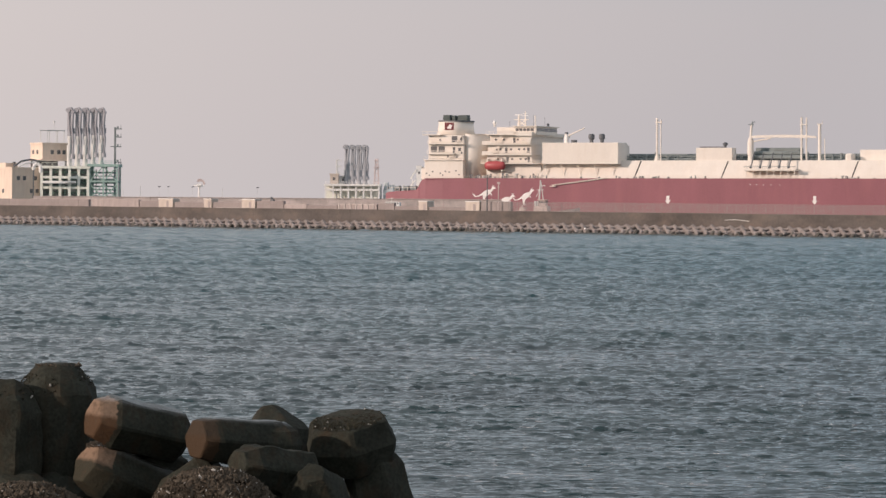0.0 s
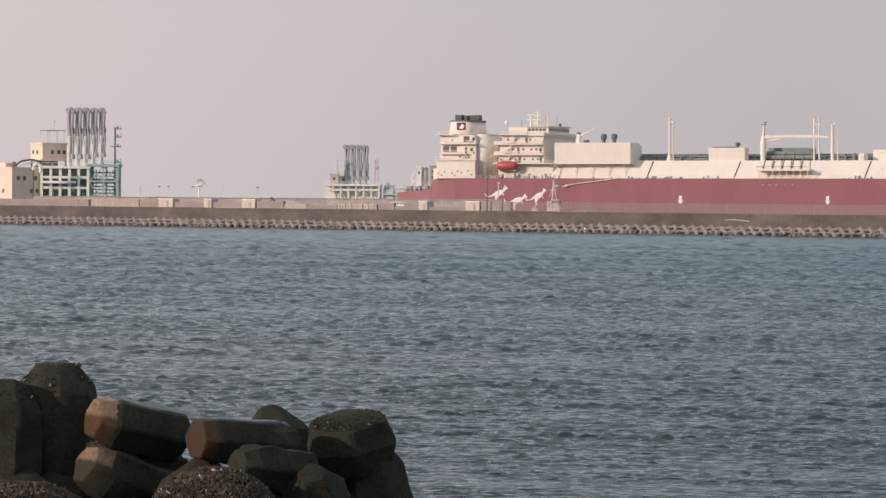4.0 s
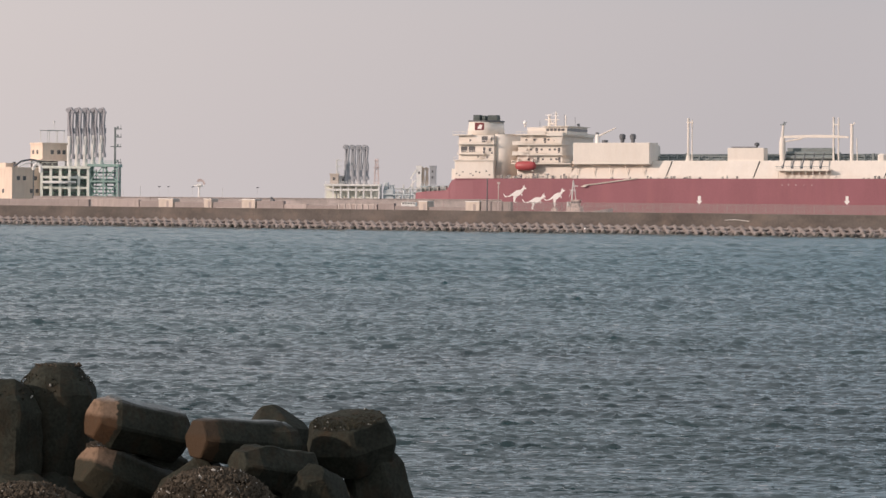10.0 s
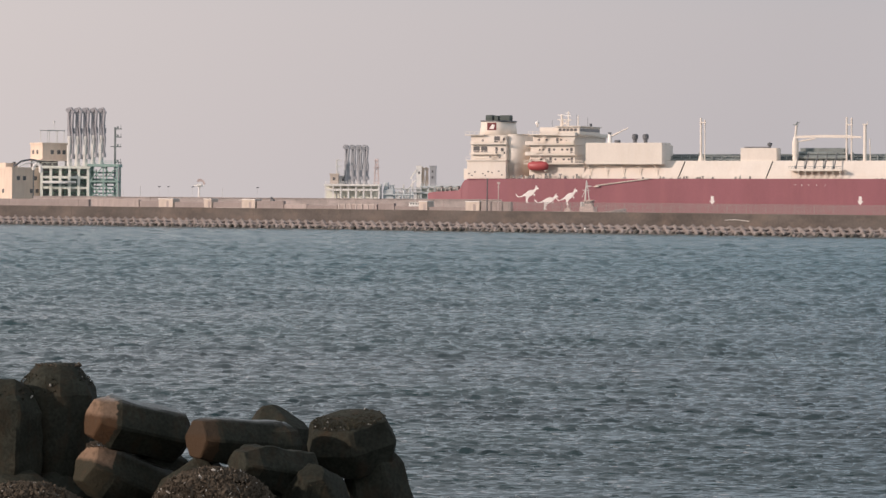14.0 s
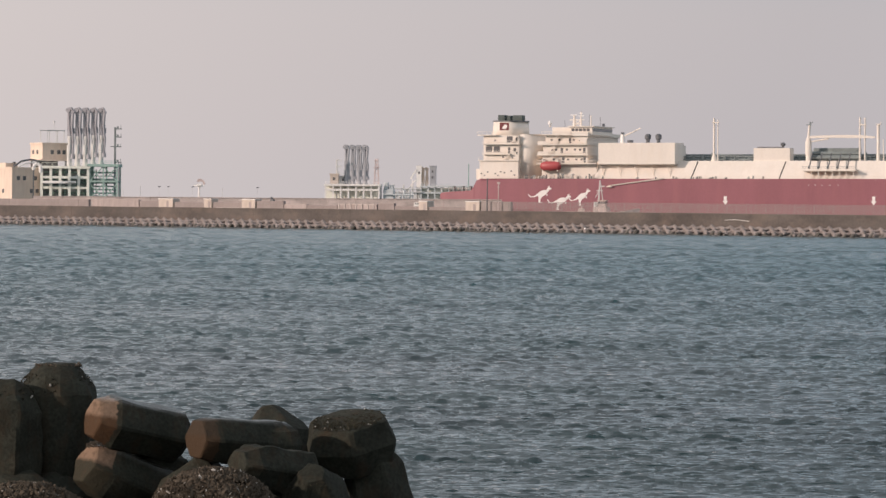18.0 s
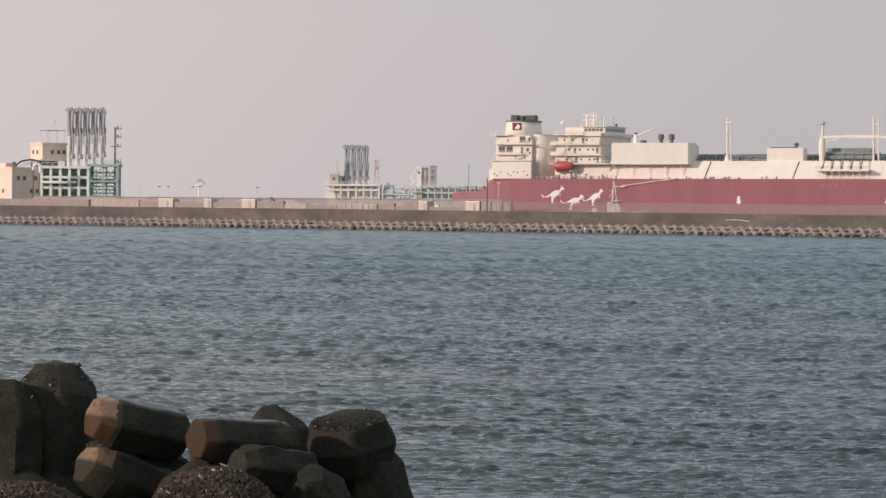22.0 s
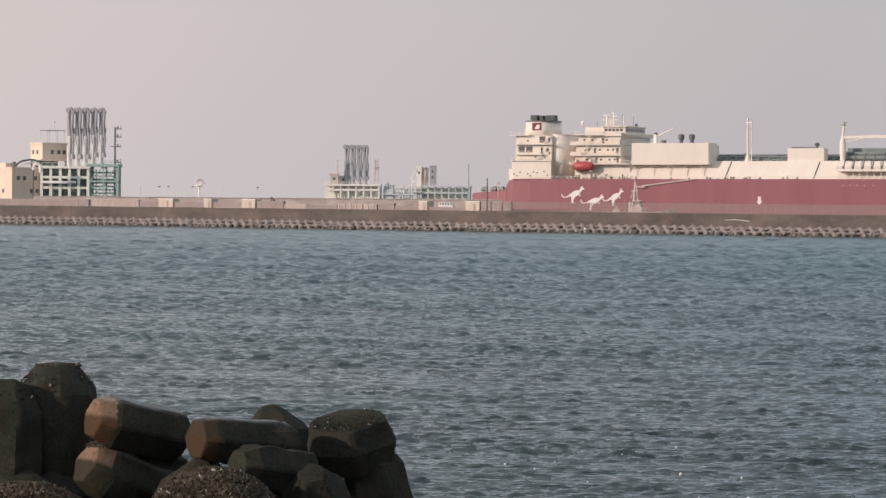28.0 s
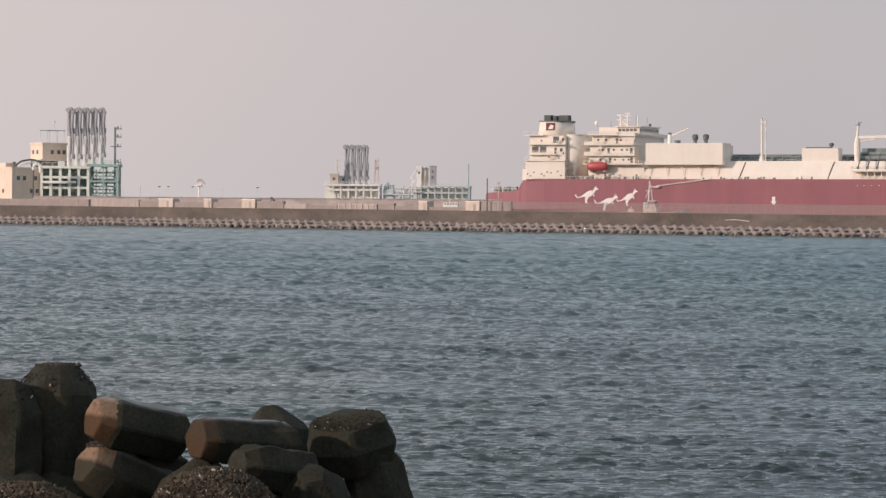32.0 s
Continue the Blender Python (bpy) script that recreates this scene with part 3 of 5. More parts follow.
def building(label, m, w, d, z0, z1, mat, rows):
    b = thing("building", label, "building", m)
    wall = part("wall", Geo().box(0, w, 0, d, z0, z1), mat, b)
    part("parapet", Geo().box(-0.25, w + 0.25, -0.25, d + 0.25, z1, z1 + 0.7), mat, b)
    win = Geo().box(0, 1.3, -0.08, 0.05, 0, 1.5).mesh("window", M_GLASS)
    for z, xs in rows:
        for x in xs:
            same("window", win, wall, pose(x, 0, z))
    for z, xs in rows[:1]:
        for y in (d * 0.35, d * 0.7):
            same("window", win, wall, Matrix.Translation((0, y, z)) @ pose(0, 0, 0, 0, 0, 90))
    return b


J1 = frame_at(-147.1, 1450, 0, 35)
J1P = frame_at(-147.1, 1447, 0, 0)
platform("jetty", "pale green open-frame jetty platform with dark bays", J1P, 17.0, 16, (6.6, 10.6, 14.4, 18.6), 6, M_STEEL_GREEN, False, 1.0, 0.9)
platform("jetty", "teal cross-braced steel jetty tower bay", J1P @ pose(17.6, 0, 0), 10.0, 14, (6.6, 13.0, 19.4), 3, M_TEAL, True, 0.6, 0.6)
part("rear_wall", Geo().box(-0.3, 17.2, 6.4, 6.8, 0, 17.6), M_VESSEL, bpy.data.objects["jetty"])
part("rack_pipe", Geo().tube((0.5, -1.2, 12.6), (12.8, -1.2, 12.6), 0.45).tube((0.5, -1.9, 12.3), (9.0, -1.9, 12.3), 0.3), M_WHITE, bpy.data.objects["jetty"], "pale pipe rack")
part_pipes = thing("pipework", "dark teal pipes and valves inside the jetty bays", "pipework", J1P @ pose(0, 5, 0))
for k in range(14):
    x = 1.0 + k * 1.42
    part("pipe", Geo().tube((x, rt.uniform(-1, 3), 6.8), (x, rt.uniform(-1, 3), 17.4), rt.uniform(0.18, 0.5)), M_TEAL, part_pipes)
for k in range(8):
    z = 7.5 + k * 1.25
    part("pipe", Geo().tube((0.5, rt.uniform(-1, 2), z), (27.0, rt.uniform(-1, 2), z), rt.uniform(0.15, 0.4)), M_TEAL, part_pipes)

building("buff rendered two-storey jetty control building", J1 @ pose(-12.6, 0, 0), 12.4, 17, 0, 17.2, M_BUFF, ((8.5, (7.5, 9.8)), (13.2, (2.0, 4.5, 9.0))))
upper_room = building("buff rendered upper control room block with flat roof", J1 @ pose(1.2, 2.2, 0), 10.2, 9, 21.0, 26.4, M_BUFF, ((22.9, (3.4, 6.2, 8.4)),))
part("balcony", Geo().box(-1.7, 10.4, -1.3, 9.2, 20.4, 20.98), M_BUFF, upper_room)
for x, y in ((0.2, 0.2), (5.0, 0.2), (9.8, 0.2), (0.2, 8.6), (9.8, 8.6)):
    part("post", Geo().box(x, x + 0.45, y, y + 0.45, 17.6, 20.4), M_DARK, upper_room)
# dark sheet added to stand for the shade in the gap below the balcony
part("rear_screen", Geo().box(0.8, 10.0, 6.0, 6.3, 17.6, 20.4), M_DARK, upper_room)
part_roof = thing("gantry", "light steel frame on the control room roof", "gantry", J1 @ pose(1.2, 2.2, 27.1))
gg = Geo()
for x in (2.5, 6.2, 9.6):
    gg.tube((x, 1, 0), (x, 1, 4.6), 0.12).tube((x, 6, 0), (x, 6, 4.6), 0.12)
gg.box(2.2, 10, 0.8, 1.2, 4.4, 4.7).box(2.2, 10, 5.8, 6.2, 4.4, 4.7).tube((5.4, 1, 4.6), (5.4, 1, 7.5), 0.07).box(5.1, 5.7, 0.7, 1.3, 7.4, 8.0, 0.15)
part("frame", gg, M_FARGREY, part_roof)
pent = thing("stair_house", "low roof house and rail on the control building", "roof house", J1 @ pose(-12.0, 3, 17.9))
part("wall", Geo().box(0, 5, 3, 12, 0, 1.6, 0.1), M_BUFF, pent)
part("pipe_bend", Geo().path([(3, -1, 0.2), (6, -1, 1.4), (9.5, -1, 1.9), (12, -1, 0.9), (13, -1, -0.8)], 0.28), M_WHITE, pent)
part("duct", Geo().path([(1.5, -0.4, 0.2), (4.5, -0.4, 2.2), (8.5, -0.4, 2.9), (11.0, -0.4, 2.6), (12.4, -0.4, 0.0)], 0.34), M_DARK, pent, "dark sloping duct")
part("duct", Geo().path([(10.5, -1.6, 2.4), (13.5, -1.6, 2.6), (15.0, -1.6, 1.4), (15.6, -1.6, -1.6)], 0.3), M_PIPE, pent, "grey-green bent pipe")
part("vent", Geo().tube((3.0, 2, 0), (3.0, 2, 1.6), 0.35).tube((3.0, 2, 1.6), (3.0, 2, 2.0), 0.6), M_DARK, pent)
part("roof_rail", Geo().box(5.2, 11.6, 0.0, 0.08, 0.9, 1.0).box(5.2, 5.3, 0, 0.08, 0, 0.9).box(8.4, 8.5, 0, 0.08, 0, 0.9).box(11.5, 11.6, 0, 0.08, 0, 0.9), M_WHITE, pent)
for x in (10.2, 13.1, 16.0, 18.9, 21.8):
    loading_arm(J1P @ pose(x, 6, 18.6 if x < 17 else 19.4, 0, 0, -12), 21.5 if x < 17 else 20.7, "arms on the near jetty", 1.12)


bend = thing("pipe_bend", "thick white pipe bend beside the control building", "pipe", pose(-148.0, 1440, 16.9))
part("bend", Geo().path([(-1.3, 0, 0), (-1.2, 0, 1.2), (-0.7, 0, 2.0), (0, 0, 2.3), (0.7, 0, 2.0), (1.2, 0, 1.2), (1.3, 0, -1.0)], 0.68, 8), M_WHITE, bend)
part("strut", Geo().box(-1.6, -1.1, -0.2, 0.2, -18.0, 0.2), M_DARK, bend)


def mast_tower(m, z1, mat, label):
    t = thing("mast", label, "mast", m)
    part("pole", Geo().box(-0.35, 0.35, -0.35, 0.35, 0, z1, 0.05), mat, t)
    for k, z in enumerate((z1 - 0.6, z1 - 3.6, z1 - 7.2, z1 - 13)):
        part("crossarm", Geo().box(-0.2 if k != 2 else -1.6, 2.4, -0.4, 0.4, z - 0.2, z + 0.15).tube((2.1, 0, z), (2.1, 0, z + 1.3), 0.09).box(0.6, 1.3, -0.3, 0.3, z + 0.2, z + 0.9), mat, t)
    lad = Geo().tube((1.4, 0, 0), (1.4, 0, z1 - 13), 0.1).tube((2.2, 0, 0), (2.2, 0, z1 - 13), 0.1)
    for k in range(int((z1 - 13) / 1.0)):
        lad.box(1.4, 2.2, -0.05, 0.05, k + 0.4, k + 0.5)
    part("ladder", lad, mat, t)


mast_tower(frame_at(-122.2, 1470, 0, 0), 33.3, M_PIPE, "grey-green steel lighting mast with crossarms")

J2 = frame_at(-60.6, 2030, 0, -4)
platform("jetty", "distant white framed jetty platform", J2, 27.4, 14, (7.5, 12.6, 15.6), 8, M_WHITE, False, 0.8, 1.0)
part("rear_wall", Geo().box(0, 27.4, 5.0, 5.4, 0, 14.6), M_STEEL_GREEN, bpy.data.objects["jetty.002"])
building("small cream hut on the distant jetty", J2 @ pose(2.2, 1, 0), 4.2, 5, 15.6, 20.2, M_CABIN, ((17.5, (1.4,)),))
building("grey equipment house on the distant jetty", J2 @ pose(6.6, 5, 0), 5.0, 5, 15.6, 19.2, M_FARGREY, ((17.0, (1.4,)),))
for x in (10.6, 13.9, 17.1, 20.3):
    loading_arm(J2 @ pose(x, 6, 15.6), 20.0, "arms on the middle jetty", 1.7, M_FARARM)
mast_tower(J2 @ pose(5.6, 2, 0), 28.0, M_FARGREY, "grey aerial mast on the distant jetty")
lat = thing("lattice_mast", "haze-pale red lattice mast on the distant jetty", "mast", J2 @ pose(25.8, 5, 15.6))
lg = Geo()
for x, y in ((-1, -1), (1, -1), (1, 1), (-1, 1)):
    lg.tube((x * 1.3, y * 1.3, 0), (x * 0.6, y * 0.6, 13.2), 0.14, n=5)
for k in range(6):
    z, a, b = k * 2.2, 1.3 - k * 0.12, 1.3 - (k + 1) * 0.12
    for sx in (-1, 1):
        lg.tube((-a, sx * a, z), (b, sx * b, z + 2.2), 0.1, n=5).tube((a, sx * a, z), (-b, sx * b, z + 2.2), 0.1, n=5)
lg.box(-1.6, 1.6, -1.6, 1.6, 8.6, 8.9).box(-1.3, 1.3, -1.3, 1.3, 12.0, 12.3)
part("frame", lg, M_RUST, lat)
eq = thing("pipework", "grey-green vessels and pipes beside the distant jetty", "pipework", J2 @ pose(29.5, 2, 0))
part("vessel", Geo().box(0, 5.5, 0, 8, 0, 13.2, 0.3), M_VESSEL, eq)
part("vessel", Geo().box(0.5, 2.5, 0, 6, 13.2, 16.6, 0.2), M_VESSEL, eq)
part("vessel", Geo().box(3.2, 5.0, 1, 6, 13.2, 15.4, 0.2), M_VESSEL, eq)
for k in range(7):
    part("pipe", Geo().tube((6 + k * 1.5, rt.uniform(0, 4), 0), (6 + k * 1.5, rt.uniform(0, 4), rt.uniform(9.5, 14.0)), rt.uniform(0.2, 0.6)), M_VESSEL, eq)
part("pipe", Geo().tube((0, -1, 10.5), (16, -1, 10.2), 0.4), M_VESSEL, eq)

J3 = frame_at(-15.4, 2700, 0, -4)
platform("jetty", "hazy far jetty platform with open bays", J3, 33, 14, (8.5, 13.2, 18.0), 8, M_VESSEL, False, 0.9, 1.2)
part("rear_wall", Geo().box(0, 33, 5.0, 5.4, 0, 16.5), M_STEEL_GREEN, bpy.data.objects["jetty.003"])
for x in (1.0, 3.6):
    loading_arm(J3 @ pose(x, 7, 17.9), 12.5, "arms on the far jetty", 2.2, M_BUFF)
building("hazy grey equipment tower on the far jetty", J3 @ pose(5.6, 4, 0), 4.2, 5, 17.9, 31, M_FARARM, ((27.0, (1.2,)), (23.0, (1.2,))))
far_stair = thing("stair_tower", "pale zigzag stair climbing the far jetty tower", "stair", J3 @ pose(-10.5, 2.6, 0))
part("flight", Geo().prism([(0, 14.0), (1.2, 14.0), (7.0, 22.0), (5.8, 22.0)], 0, 1.2).prism([(2.6, 22.6), (3.8, 22.6), (7.6, 29.0), (6.4, 29.0)], 0, 1.2), M_WHITE, far_stair)
part("post", Geo().box(-0.2, 0.4, 0, 0.6, 0, 16.0).box(4.0, 4.5, 0, 0.6, 0, 23.0), M_WHITE, far_stair)
building("tall pale hazy tower block on the far jetty", J3 @ pose(-3.6, 3, 0), 3.6, 5, 0, 31, M_WHITE, ((26.0, (1.2,)),))
eq = thing("pipework", "hazy far pipe racks and vessels", "pipework", frame_at(-37.0, 2700, 0, 0))
for k in range(16):
    x = k * 1.3
    part("vessel", Geo().box(x, x + rt.uniform(0.6, 1.2), 0, 5, 0, rt.uniform(10.5, 19.5), 0.1), M_FARGREY, eq)
part("pipe", Geo().tube((-4, -1, 13.0), (22, -1, 13.5), 0.5), M_FARGREY, eq)
part("pipe", Geo().tube((-4, -1, 16.0), (22, -1, 15.5), 0.35), M_FARGREY, eq)
plain_pole(16.9, 2690, 0, 33.3, 0.45, M_TEAL, "tall teal pole on the far jetty")


# ---- the ship ----
SHIP0 = Vector((-22.97, 1466.2, 0.0))
HEAD = Vector((0.9418, -0.3362, 0.0))
ship = thing("ship", "large red-hulled gas carrier with cream superstructure under way", "ship")


def hull():
    beam = 46.0
    g = Geo()
    st = [(0, 18.5, 9.6), (0.6, 18.8, 10.2), (5, 20.3, 10.6), (10, 21.3, 10.8), (13.2, 21.8, 11.0), (14.2, 22.0, 12.2), (14.8, 22.0, 13.6), (15.6, 22.1, 14.7), (17, 22.3, 15.1), (24, 22.8, 15.1),
          (40, 23, 15.1), (80, 23, 15.0), (120, 23, 15.0), (160, 23, 15.0), (200, 23, 15.0), (235, 23, 15.0), (252, 21.0, 15.2), (266, 16.5, 16.8), (278, 10.5, 18.2), (287, 4.6, 18.8), (292, 0.4, 19.0)]
    rings = []
    for u, hb, top in st:
        k = max(0.0, (u - 235) / 57)
        low_hb = hb * (1 - 0.75 * k) if u > 235 else (hb if u > 30 else hb * (0.55 + 0.45 * u / 30))
        yc = beam / 2
        rings.append([(u, yc - low_hb, -2.0), (u, yc - hb, 4.5), (u, yc - hb, top), (u, yc + hb, top), (u, yc + hb, 4.5), (u, yc + low_hb, -2.0)])
    g.loft(rings)
    return part("hull", g, M_HULL, ship, "deep red painted steel hull")


hull()
part("deck_edge", Geo().box(17, 235, 0.05, 0.3, 15.0, 15.35), M_HULL, ship)
part("deck", Geo().box(18, 236, 0.6, 45.4, 15.02, 15.12), M_DECK, ship)


def white_arrow(u, w):
    part("tug_mark", Geo().prism([(u - 0.55, w + 1.5), (u - 0.55, w - 0.2), (u - 1.1, w - 0.2), (u, w - 1.6), (u + 1.1, w - 0.2), (u + 0.55, w - 0.2), (u + 0.55, w + 1.5)], -0.05, 0.05), M_EMBLEM, ship, "white arrow mark")


for u in (110.5, 165.0, 219.5):
    white_arrow(u, 7.6)
for u in (141, 143.4, 146, 148.8, 152):
    part("draught_mark", Geo().box(u, u + 0.4, -0.03, 0.05, 13.0, 13.2), M_EMBLEM, ship, "small white painted bar")


def emblem(u, w, s, lean):
    """A plain leaping animal shape: body, neck and head, tail and hind leg, flat on the hull."""
    c, d = math.cos(radians(lean)), math.sin(radians(lean))
    g = Geo()

    def blob(pts):
        g.prism([(u + s * (c * x - d * z), w + s * (d * x + c * z)) for x, z in pts], -0.06, 0.03)

    blob([(-1.9, -0.45), (-1.5, -1.05), (-0.5, -1.25), (0.4, -0.9), (1.2, -0.25), (1.95, 0.5), (1.65, 1.1), (0.8, 1.25), (-0.3, 1.05), (-1.3, 0.5)])
    blob([(1.4, 0.5), (2.0, 0.45), (2.5, 1.25), (3.4, 1.45), (3.3, 1.8), (2.7, 2.1), (2.75, 2.8), (2.4, 2.2), (2.2, 2.75), (2.05, 2.0), (1.7, 1.5), (1.2, 1.0)])
    blob([(-1.6, -0.7), (-1.7, 0.2), (-2.7, -0.6), (-4.1, -0.95), (-5.0, 0.0), (-5.3, 0.0), (-4.5, -1.2), (-2.8, -1.1)])
    blob([(-1.5, -0.9), (-0.2, -1.1), (-0.7, -1.9), (-0.9, -2.8), (-0.2, -3.2), (-1.5, -3.2), (-1.5, -1.9)])
    blob([(1.2, -0.4), (1.7, 0.0), (1.9, -0.7), (1.5, -1.0), (1.5, -0.6)])
    part("emblem", g, M_EMBLEM, ship, "white leaping animal emblem")


emblem(41.3, 9.9, 1.05, 2)
emblem(48.6, 7.3, 1.05, -5)
emblem(56.5, 8.9, 1.0, 7)

# aft casing and funnel
casing_base = part("casing_base", Geo().box(16.2, 31.4, 2.0, 36, 15.0, 21.9, 0.15), M_CREAM, ship, "cream steel casing base")
part("casing_step", Geo().box(14.6, 16.4, 3.0, 30, 15.0, 19.0, 0.15), M_CREAM, ship)
casing = part("casing", Geo().box(17.4, 31.3, 3.0, 32, 21.9, 31.2, 0.15), M_CREAM, ship)
rounded = [(31.2, 4.4)] + [(32.2 + 6.2 * math.sin(radians(a)) ** 0.8, 17.0 - 12.6 * math.cos(radians(a))) for a in range(5, 176, 10)] + [(31.2, 29.6)]
part("casing_front", Geo().loft([[(u, v, 15.0) for u, v in rounded], [(u, v, 31.6) for u, v in rounded]]), M_CREAM, ship, "cream rounded casing front", smooth=True)
part("casing_rim", Geo().loft([[(u + (0.25 if u > 32 else 0), v, 31.5) for u, v in rounded], [(u + (0.25 if u > 32 else 0), v, 31.75) for u, v in rounded]]), M_CREAM, ship)
fun = [(20.6, 5.4), (26.0, 5.0)] + [(26.0 + 4.8 * math.sin(radians(a)), 13.0 - 8.0 * math.cos(radians(a))) for a in range(10, 171, 10)] + [(26.0, 21.0), (20.6, 20.6)]
funnel = part("funnel", Geo().loft([[(u - (0.7 if u < 23 else -0.5), v, 31.2) for u, v in fun], [(u, v, 36.3) for u, v in fun]]), M_CREAM, ship, "cream funnel with rounded front", smooth=True)
part("funnel_cap", Geo().loft([[(u + (-0.3 if u < 23 else 0.4), v, 36.3) for u, v in fun], [(u + (-0.3 if u < 23 else 0.4), v, 36.8) for u, v in fun]]), M_DARK, funnel, "dark funnel top plate")
for u0, u1, v0, top in ((21.0, 23.6, 9, 38.9), (24.2, 25.6, 9.6, 38.7), (26.7, 30.4, 9, 38.8)):
    g = Geo().box(u0, u1, v0, v0 + 3.4, 36.8, top, 0.12).box(u0 - 0.12, u1 + 0.12, v0 - 0.12, v0 + 3.5, top - 1.4, top - 1.15)
    part("uptake", g, M_UPTAKE, funnel, "dark green-grey grouped exhaust uptakes")
part("funnel_mark", Geo().box(23.0, 26.6, 5.0, 5.25, 33.2, 36.0), M_MAROON, funnel, "maroon square mark")
part("funnel_mark", Geo().prism([(23.9, 33.8), (25.5, 33.6), (26.0, 35.0), (25.0, 35.4), (24.4, 34.6)], 4.9, 5.1), M_EMBLEM, funnel, "white curved mark")
for u0, u1, w in ((15.6, 23, 31.2), (17.6, 31.6, 27.9), (17.4, 28.2, 24.2), (16, 31.6, 21.9)):
    pl = part("platform", Geo().box(u0, u1, 1.4, 6, w, w + 0.35), M_CREAM, ship)
    r = Geo()
    for k in range(int((u1 - u0) / 1.8) + 1):
        r.box(u0 + k * 1.8, u0 + k * 1.8 + 0.1, 1.45, 1.55, w + 0.35, w + 1.4)
    r.box(u0, u1, 1.45, 1.55, w + 1.3, w + 1.42)
    part("railing", r, M_CREAM, pl)
pane = {}


def ship_window(u, w, wide, high, v, wall):
    key = (wide, high)
    if key not in pane:
        pane[key] = Geo().box(-wide / 2, wide / 2, -0.06, 0.1, -high / 2, high / 2).mesh("window", M_GLASS)
    same("window", pane[key], wall, pose(u, v, w))


for u, w, a, h in ((19.6, 26.2, 2.4, 2.0), (22.6, 26.2, 2.4, 2.0), (27.6, 29.8, 2.2, 2.2), (29.6, 26.0, 1.0, 1.2), (27.4, 25.6, 0.8, 2.6), (30.2, 29.8, 0.6, 1.6), (30.4, 24.8, 0.5, 0.8), (22.0, 29.4, 0.7, 0.7),
                   (25.0, 23.4, 0.7, 0.7), (28.6, 23.2, 0.7, 0.7)):
    ship_window(u, w, a, h, 2.95, casing)
for u, w in ((17.0, 17.2), (19.4, 17.8), (22.4, 17.2), (24.5, 17.9), (26.0, 17.6), (28.6, 18.1), (18.2, 16.5), (23.4, 16.5), (29.8, 16.7)):
    ship_window(u, w, 0.55, 0.42, 1.95, casing_base)

# accommodation block with the bridge
tier = []
for u0, u1, w0, w1, v0, v1 in ((39.6, 60.8, 15.0, 20.8, 4.5, 42), (40.2, 57.6, 20.8, 24.1, 3.4, 42), (40.4, 57.4, 24.1, 27.9, 3.4, 42), (41.2, 57.2, 27.9, 31.4, 3.8, 42), (43.4, 56.0, 31.4, 34.2, 5.0, 26)):
    tier.append(part("deckhouse", Geo().box(u0, u1, v0, v1, w0, w1, 0.1), M_CREAM, ship, "cream accommodation tier"))
for u0, u1, w in ((38.4, 61.0, 20.8), (38.8, 58.0, 24.0), (38.8, 57.8, 27.8), (40.2, 57.6, 31.4)):
    pl = part("deck_slab", Geo().box(u0, u1, 1.6, 43, w - 0.15, w + 0.2), M_CREAM, ship)
    r = Geo()
    for k in range(int((u1 - u0) / 1.5) + 1):
        r.box(u0 + k * 1.5, u0 + k * 1.5 + 0.1, 1.65, 1.75, w + 0.2, w + 1.25)
    r.box(u0, u1, 1.65, 1.75, w + 1.15, w + 1.27).box(u0, u1, 1.65, 1.75, w + 0.65, w + 0.72)
    part("railing", r, M_CREAM, pl)
part("bridge_wing", Geo().box(52.6, 58.6, 0.3, 45.7, 30.9, 32.2, 0.1), M_CREAM, ship)
wheelhouse = part("wheelhouse", Geo().box(51.0, 59.6, 2.6, 27, 31.4, 34.3, 0.15), M_CREAM, ship)
part("wheelhouse_roof", Geo().box(50.3, 60.2, 1.8, 28, 34.3, 34.6), M_CREAM, wheelhouse)
for k in range(5):
    ship_window(52.1 + k * 1.45, 33.2, 1.1, 1.0, 2.55, wheelhouse)
fw = Geo().box(-0.06, 0.06, -0.65, 0.65, -0.55, 0.55).mesh("window", M_GLASS)
for k in range(15):
    same("window", fw, wheelhouse, pose(59.62, 3.6 + k * 1.6, 33.2))
for w, us in ((22.4, (44.5, 46.2, 50.0, 53.2, 55.2)), (26.0, (43.8, 45.4, 49.5, 52.6, 54.6)), (29.6, (43.5, 46.5, 52.0, 54.4, 56.6))):
    for u in us:
        ship_window(u, w, 0.75, 0.7, 3.36 if w < 29 else 3.76, tier[1 if w < 24 else 2 if w < 27.9 else 3])
for w, us in ((22.2, (48.2, 56.3)), (25.7, (47.6, 56.2)), (29.3, (50.6,))):
    for u in us:
        ship_window(u, w, 0.9, 1.9, 3.36 if w < 29 else 3.76, tier[1 if w < 24 else 2 if w < 27.9 else 3])
# wing support, outside stairs and doors
part("wing_bracket", Geo().prism([(52.8, 30.9), (58.4, 30.9), (57.4, 28.0), (57.0, 28.0)], 1.2, 1.6), M_CREAM, ship)
part("bulwark", Geo().box(44.6, 51.2, 1.7, 1.85, 31.4, 32.7).box(38.9, 43.0, 1.66, 1.78, 24.2, 25.2).box(38.9, 42.4, 1.66, 1.78, 28.0, 29.0), M_CREAM, ship)
